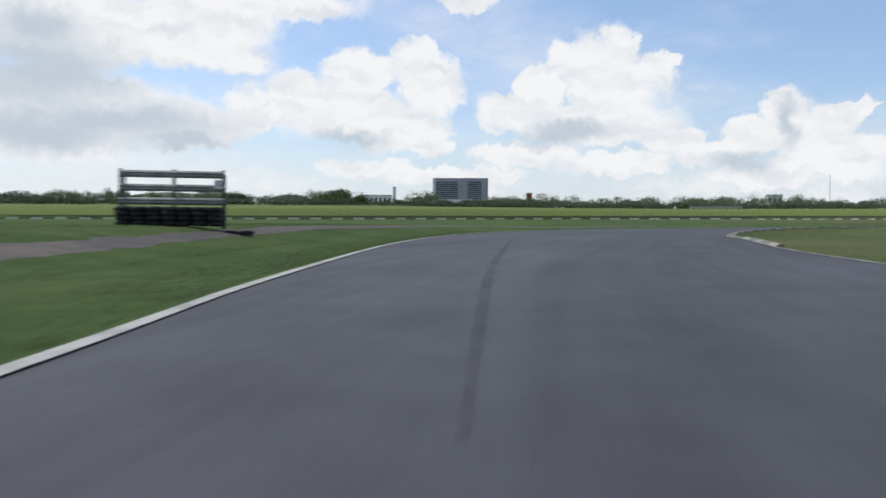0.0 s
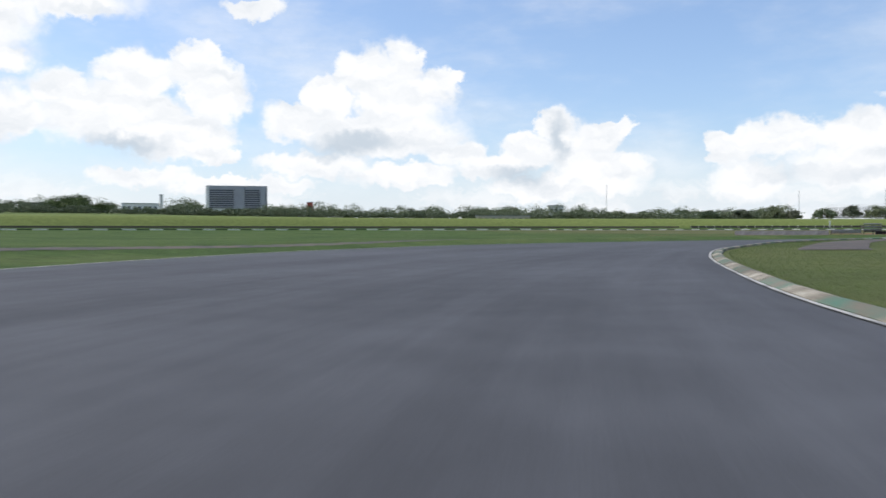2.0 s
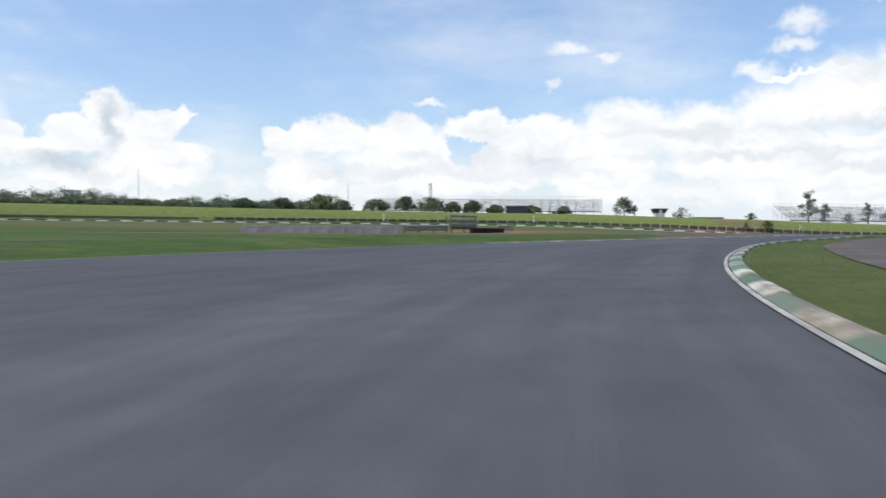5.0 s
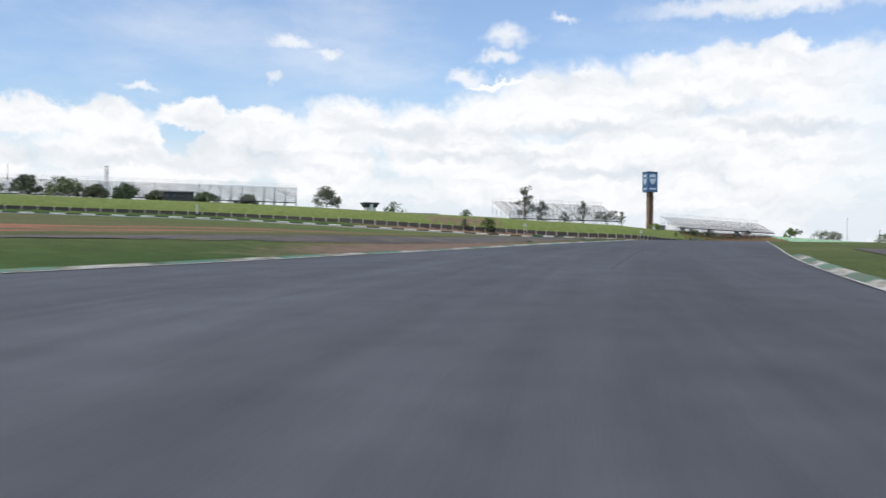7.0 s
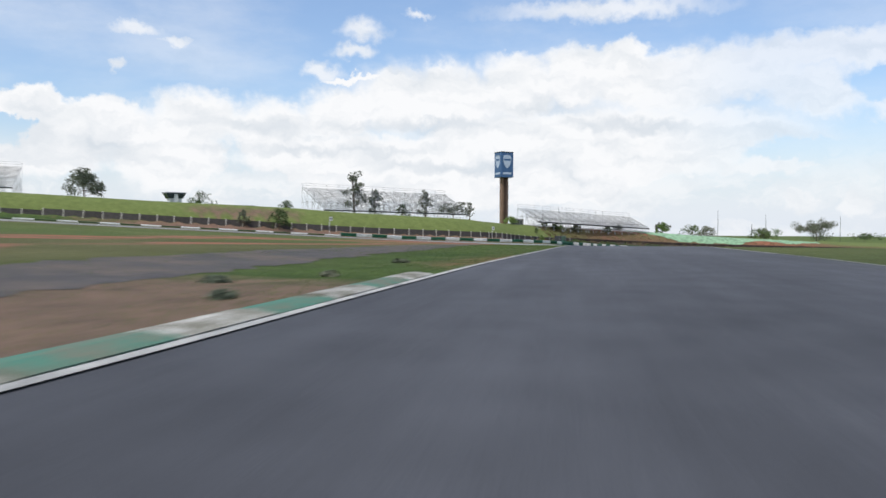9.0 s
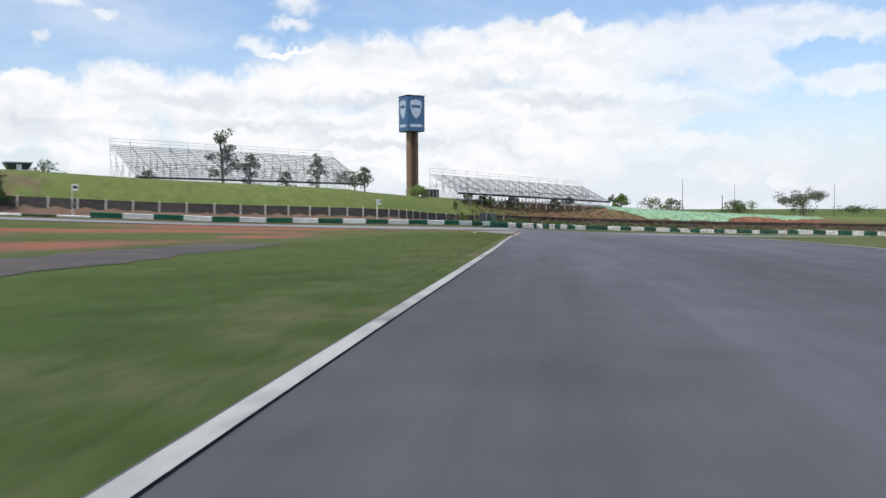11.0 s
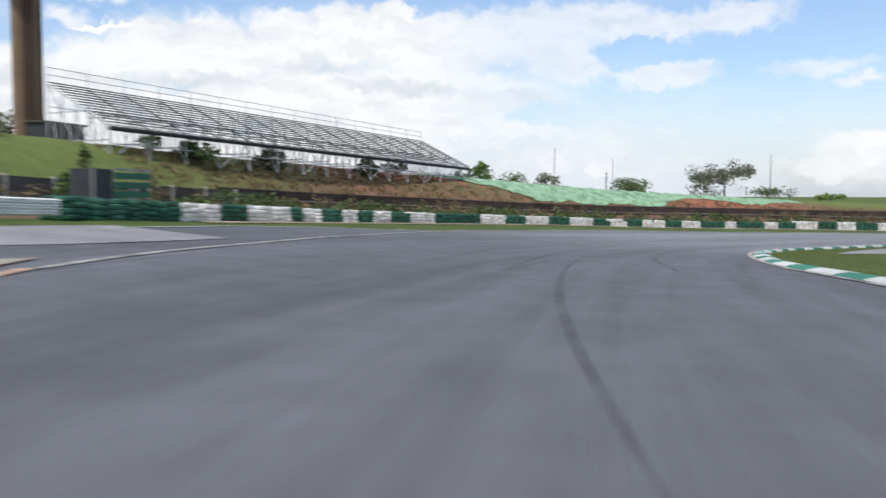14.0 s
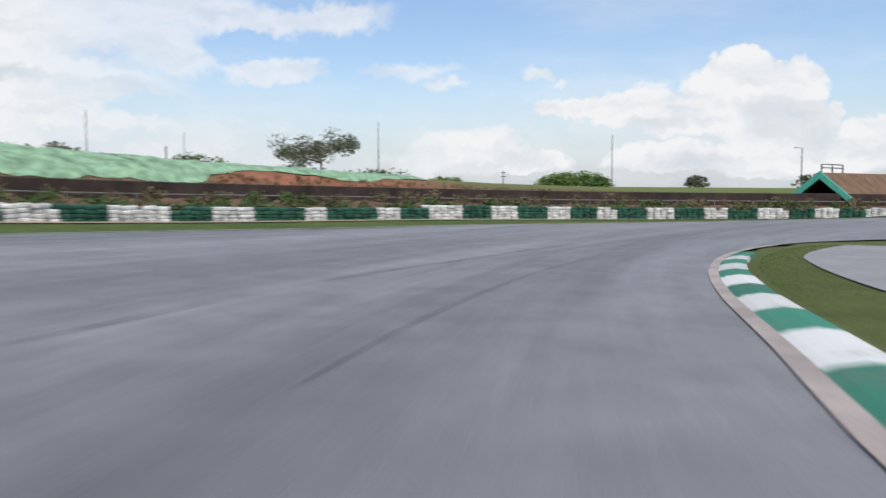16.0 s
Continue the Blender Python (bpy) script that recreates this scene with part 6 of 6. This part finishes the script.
# ---- panel wall on the foot of the bank ----
wall = tagged(new("wall_bank"), "low wall of dark concrete panels between pale posts", "wall", kind="structure")


def panel_mesh(length, h):
    bm = bmesh.new()
    box_bm(bm, 0.1, length - 0.1, -0.05, 0.05, -0.3, h)
    box_bm(bm, 0.1, length - 0.1, -0.07, 0.07, h - 0.1, h)
    me = bpy.data.meshes.new("panel")
    bm.to_mesh(me)
    bm.free()
    me.materials.append(M_WALL)
    return me


ME_PANEL, ME_PANELLOW = panel_mesh(2.9, 1.05), panel_mesh(2.9, 0.78)
bm = bmesh.new()
box_bm(bm, -0.1, 0.1, -0.1, 0.1, -0.4, 1.14, 0.015)
ME_WPOST = bpy.data.meshes.new("wall_post")
bm.to_mesh(ME_WPOST)
bm.free()
ME_WPOST.materials.append(M_CONC)
M_WALLFADED = plain("faded_wall_panel", (0.14, 0.125, 0.09), 0.9, spread=0.35)
f = B_JOIN - 215.0
while f < B_JOIN + 32:
    x, y, _ = fence_point(f, 10.8)
    x2, y2, _ = fence_point(f + 2.9, 10.8)
    d = math.hypot(x2 - x, y2 - y)
    z, z2 = height(x, y), height(x2, y2)
    m = pose(x, y, z, 0, -math.degrees(math.atan2(z2 - z, d)), math.degrees(math.atan2(y2 - y, x2 - x)))
    piece("panel", ME_PANEL if f > B_JOIN - 95 else ME_PANELLOW, m @ Matrix.Diagonal((d / 2.9, 1, 1, 1)), wall)
    piece("wall_post", ME_WPOST, m @ Matrix.Diagonal((1, 1, 1.0 if f > B_JOIN - 95 else 0.76, 1)), wall)
    f += 2.9
v, fa = [], []
f = 60.0
while f < B_JOIN - 215:
    x, y, _ = fence_point(f, 10.8)
    z = height(x, y)
    v += [(x, y, z - 0.3), (x, y, z + 0.7)]
    f += 6.0
fa = [(2 * k, 2 * k + 2, 2 * k + 3, 2 * k + 1) for k in range(len(v) // 2 - 1)]
tagged(mesh_object("far_panels", v, fa, M_WALLFADED, parent=wall), kind="stuff")

# brown retaining wall and pale rail behind the tyres
v, fa = [], []
for f in np.arange(B_JOIN + 31, B_JOIN + 330, 3.0):
    x, y, _ = fence_point(f, 11.5)
    x1, y1, _ = fence_point(f, 11.9)
    z = height(x, y)
    v += [(x, y, z - 0.5), (x, y, z + 1.25), (x1, y1, z + 1.3), (x1, y1, z - 0.5)]
for k in range(len(v) // 4 - 1):
    a, b = 4 * k, 4 * k + 4
    fa += [(a, b, b + 1, a + 1), (a + 1, b + 1, b + 2, a + 2), (a + 2, b + 2, b + 3, a + 3)]
tagged(mesh_object("wall_retaining", v, fa, M_RUST), "long dark brown retaining wall streaked with soil", "wall", kind="structure")
pipe = thing("hand_rail", 0, 0, 0, 0, "thin pale rail on short posts below the brown wall", "rail")
last = None
for f in np.arange(B_JOIN + 18, B_JOIN + 200, 4.0):
    x, y, _ = fence_point(f, 10.9)
    q = Vector((x, y, height(x, y) + 0.5))
    if last is not None:
        bm = bmesh.new()
        rod(bm, last, q, 0.04, 5)
        part("rail", bm, M_ARMCO, pipe)
    bp = bmesh.new()
    rod(bp, q - Vector((0, 0, 0.7)), q, 0.035, 5)
    part("post", bp, M_ARMCO, pipe)
    last = q

# dark hedge behind the tyres, with dead brown growth in it
rnd_h = np.random.default_rng(8)
for name, mat, lo, hi, tall, count, label in (("hedge", M_LEAF, 2.2, 5.5, 1.15, 46000, "dark scrubby hedge behind the tyre wall"), ("dead_growth", M_SCRUB, 5.0, 10.5, 0.55, 26000, "dead brown growth between hedge and wall")):
    cen, rad = [], []
    for f in np.arange(B_JOIN + 12, B_JOIN + 215, 0.35):
        x, y, _ = fence_point(f, lo + (hi - lo) * rnd_h.random())
        cen.append((x, y, 0.3 + tall * rnd_h.random() * (0.7 + 0.3 * math.sin(f * 0.4))))
        rad.append(0.4 + 0.3 * rnd_h.random())
    tagged(new(name, leaf_mesh(name, settle(cen), np.array(rad), count, 0.2, mat, rnd_h)), label, "hedge", kind="stuff")

# ---- green erosion mesh on the slope ----
v = []
fl = np.arange(B_JOIN + 61, B_JOIN + 107, 0.8)
ol = np.linspace(0.0, 1.0, 18)
rnd_n = np.random.default_rng(9)
NET_FOOT = [(61, 19.6), (66, 16.6), (69, 14.8), (73, 13.7), (88, 13.8), (90.5, 15.6), (93, 17.2), (96, 16.2), (100, 15.4), (107, 18.0)]
for f in fl:
    lo = prof(NET_FOOT, f - B_JOIN) + 0.28 * math.sin(f * 0.9) + 0.22 * math.sin(f * 2.3)
    for u in ol:
        o = lo + (21.5 - lo) * u
        x, y, _ = fence_point(f, o)
        fold = (0.05 + 0.16 * rnd_n.random() + 0.1 * math.sin(f * 1.7 + o)) * min(1.0, u * 6)
        v.append((x, y, 0.02 + max(0.0, fold)))
v = settle(v)
n = len(ol)
net = thing("erosion_mesh", 0, 0, 0, 0, "rumpled light green erosion mesh laid in sheets on the bank", "ground cover")
for c in range(0, len(fl) - 1, 6):
    rows_ = range(c, min(c + 7, len(fl)))
    sv = [(p[0], p[1], p[2] + (0.03 if (c // 6) % 2 else 0.0)) for a in rows_ for p in v[a * n:(a + 1) * n]]
    sf = [(a * n + j, (a + 1) * n + j, (a + 1) * n + j + 1, a * n + j + 1) for a in range(len(rows_) - 1) for j in range(n - 1)]
    mesh_object("sheet", sv, sf, M_NET, True, net)


# ---- tyre wall ----
def painted_tyre(mat, seed):
    """One lying tyre, a little squashed, with bulging walls."""
    rnd = random.Random(seed)
    seg, high = 9, 0.195
    squash = [rnd.uniform(0.9, 1.06) for _ in range(seg)]
    R = 0.315
    rings = [(0.16, 0.03), (R * 0.86, 0.0), (R, 0.05), (R, high - 0.05), (R * 0.86, high), (0.16, high - 0.03)]
    n = len(rings)
    v, f = [], []
    for k in range(seg):
        a = 2 * math.pi * k / seg
        v += [(r * squash[k] * math.cos(a), r * squash[k] * math.sin(a), z + rnd.uniform(-0.012, 0.012)) for r, z in rings]
    for k in range(seg):
        for j in range(n - 1):
            f.append((k * n + j, ((k + 1) % seg) * n + j, ((k + 1) % seg) * n + j + 1, k * n + j + 1))
    me = bpy.data.meshes.new("tyre")
    me.from_pydata(v, [], f)
    me.materials.append(mat)
    return me


TYRES = [[painted_tyre(m, 10 * i + j) for j in range(4)] for i, m in enumerate((M_TYREWHITE, M_TYREGREEN))]
rnd_t = random.Random(4)
# where the bundles change colour, counted from the end of the steel barrier
CHANGES = [3.8, 11.5, 14.5, 17.0, 21.2, 22.7, 24.7, 27.2, 29.0, 31.1, 33.6, 36.2, 39.7, 47.0, 51.0, 54.2, 58.0, 61.2, 64.8, 67.6, 70.2, 72.6, 76.0, 78.7, 81.5, 85.0, 86.8, 90.8, 92.8, 95.2, 98.2, 100.8, 103.2, 106.0, 108.2, 110.8, 112.8, 115.8, 118.5, 121.5, 123.8, 126.8, 130.0, 132.5, 135.0, 137.5]
while CHANGES[-1] < 212:
    CHANGES.append(CHANGES[-1] + rnd_t.uniform(2.4, 3.0))
for k, (f0, f1) in enumerate(zip(CHANGES, CHANGES[1:])):
    white = k % 2 == 1
    span = f1 - f0
    n = max(2, round(span / 0.62))
    tiers = 4 if f0 < 95 else 5
    x, y, rz = fence_point(B_JOIN + f0)
    label = "bundle of stacked tyres painted " + ("white" if white else "dark green") + (", stacked five high" if tiers == 5 else ", stacked four high")
    root = thing("tyre_bundle", x, y, height(x, y), rz, label, "tyre barrier", "tyre wall")
    for j in range(n):
        for r in range(2 if f0 < 110 else 1):
            if r and 0 < j < n - 1 and j % 2:
                continue
            xx, yy, _ = fence_point(B_JOIN + f0 + span * (j + 0.5) / n, 0.56 * r + rnd_t.uniform(-0.07, 0.07))
            z = height(xx, yy) - 0.03
            for c in range(tiers - (rnd_t.random() < 0.12)):
                m = pose(xx + rnd_t.uniform(-0.03, 0.03), yy + rnd_t.uniform(-0.03, 0.03), z + c * 0.19, rnd_t.uniform(-3, 3), rnd_t.uniform(-3, 3), rnd_t.uniform(0, 360))
                piece("tyre", TYRES[0 if white else 1][rnd_t.randrange(4)], m, root)

# dry scrub on the cut slope above the brown wall
rnd_s = np.random.default_rng(14)
cen, rad = [], []
for _ in range(2600):
    f, o = B_JOIN + 26 + 118 * rnd_s.random(), 12.2 + 5.0 * rnd_s.random() ** 1.2
    if f > B_JOIN + 61 and o > min(prof(NET_FOOT, f - B_JOIN), 15.5) - 0.1:
        continue
    x, y, _ = fence_point(f, o)
    cen.append((x, y, 0.12))
    rad.append(0.12 + 0.26 * rnd_s.random())
tagged(new("scrub", leaf_mesh("scrub", settle(cen), np.array(rad), 52000, 0.12, M_SCRUB, rnd_s, 0.55)), "dry brown and green scrub on the cut slope", "scrub", kind="stuff")
# sandy footing along the tyres
tagged(ribbon("pavement_sand", beside_fence(B_JOIN + 12, B_JOIN + 210, -0.75), 1.0, M_SAND, 0.05, 2.0), "pale sandy strip at the foot of the tyre wall", "sand strip", kind="structure")

# tussocks on the bare verge
for k, (x, y, w) in enumerate([(185.5, 173.6, 0.8), (188.3, 172.6, 0.6), (182.6, 171.6, 0.6), (196.0, 173.9, 0.6), (168.0, 171.9, 0.6)]):
    tuft_rnd = np.random.default_rng(90 + k)
    z = height(x, y)
    c = np.column_stack([x + w * 0.16 * tuft_rnd.normal(size=6), y + w * 0.16 * tuft_rnd.normal(size=6), np.full(6, z + 0.04)])
    tagged(new("grass_tuft", leaf_mesh("grass_tuft", c, np.full(6, w * 0.3), 360, 0.1, M_LEAFGREY, tuft_rnd, 0.5)), "rough tussock of grey-green grass on bare soil", "grass tuft", "tussocks on the verge")


# ---- grass blades near the track ----
def blades(name, s0, s1, side, edge, lo, hi, count, tall, seed):
    rnd = np.random.default_rng(seed)
    s = s0 + (s1 - s0) * rnd.random(count)
    o = curve(edge, s) + side * (lo + (hi - lo) * rnd.random(count) ** 1.4)
    x = np.interp(s, ARC, LINE[:, 0]) + np.interp(s, ARC, RIGHT[:, 0]) * o
    y = np.interp(s, ARC, LINE[:, 1]) + np.interp(s, ARC, RIGHT[:, 1]) * o
    # heights from a coarse net of points along the verge
    sg, ug = np.linspace(s0, s1, int((s1 - s0) / 1.5) + 2), np.linspace(0, 1, 9)
    S, U = np.meshgrid(sg, ug, indexing="ij")
    O = curve(edge, S.ravel()) + side * (lo + (hi - lo) * U.ravel())
    Z = survey(np.column_stack([np.interp(S.ravel(), ARC, LINE[:, k]) + np.interp(S.ravel(), ARC, RIGHT[:, k]) * O for k in range(2)]))[4].reshape(S.shape)
    fi, fj = np.clip((s - s0) / (sg[1] - sg[0]), 0, len(sg) - 1.001), np.clip((o - curve(edge, s)) * side - lo, 0, hi - lo) / (hi - lo) * 7.999
    i, j = fi.astype(int), fj.astype(int)
    fi, fj = fi - i, fj - j
    z = (Z[i, j] * (1 - fj) + Z[i, j + 1] * fj) * (1 - fi) + (Z[i + 1, j] * (1 - fj) + Z[i + 1, j + 1] * fj) * fi
    a = rnd.random(count) * 6.283
    h = tall * (0.5 + 0.8 * rnd.random(count))
    w = 0.006 + 0.008 * rnd.random(count)
    bx, by = np.cos(a) * w, np.sin(a) * w
    lx, ly = rnd.normal(size=count) * h * 0.5, rnd.normal(size=count) * h * 0.5
    tri = np.stack([np.column_stack([x - bx, y - by, z - 0.02]), np.column_stack([x + bx, y + by, z - 0.02]), np.column_stack([x + lx, y + ly, z + h])], 1).reshape(-1, 3)
    me = bpy.data.meshes.new(name)
    me.vertices.add(count * 3), me.loops.add(count * 3), me.polygons.add(count)
    me.vertices.foreach_set("co", tri.ravel().astype(np.float32))
    me.loops.foreach_set("vertex_index", np.arange(count * 3, dtype=np.int32))
    me.polygons.foreach_set("loop_start", np.arange(0, count * 3, 3, dtype=np.int32))
    me.polygons.foreach_set("loop_total", np.full(count, 3, dtype=np.int32))
    me.update(calc_edges=True)
    me.materials.append(M_BLADE)
    tagged(new(name, me), "short green grass blades on the verge", "grass", kind="stuff")


blades("grass_blades", -5, 70, -1, LEFT_EDGE, 0.25, 12, 45000, 0.045, 1)
blades("grass_blades", 250, 405, -1, LEFT_EDGE, 0.4, 9, 60000, 0.045, 2)
blades("grass_blades", 45, 232, 1, RIGHT_EDGE, 0.7, 7, 60000, 0.03, 3)
blades("grass_blades", 412, 486, 1, RIGHT_EDGE, 0.9, 5, 45000, 0.03, 4)

# a pale stone on the bare soil
x, y = 315.5, 191.6
bm = bmesh.new()
bmesh.ops.create_icosphere(bm, subdivisions=2, radius=0.15)
stone_rnd = random.Random(3)
for v_ in bm.verts:
    v_.co = Vector((v_.co.x * 1.5, v_.co.y, v_.co.z * 0.7)) * stone_rnd.uniform(0.82, 1.12)
stone = part("stone", bm, M_CONC)
stone.matrix_world = pose(x, y, height(x, y) + 0.06, 0, 0, 20)
tagged(stone, "pale broken stone lying on red soil", "stone")
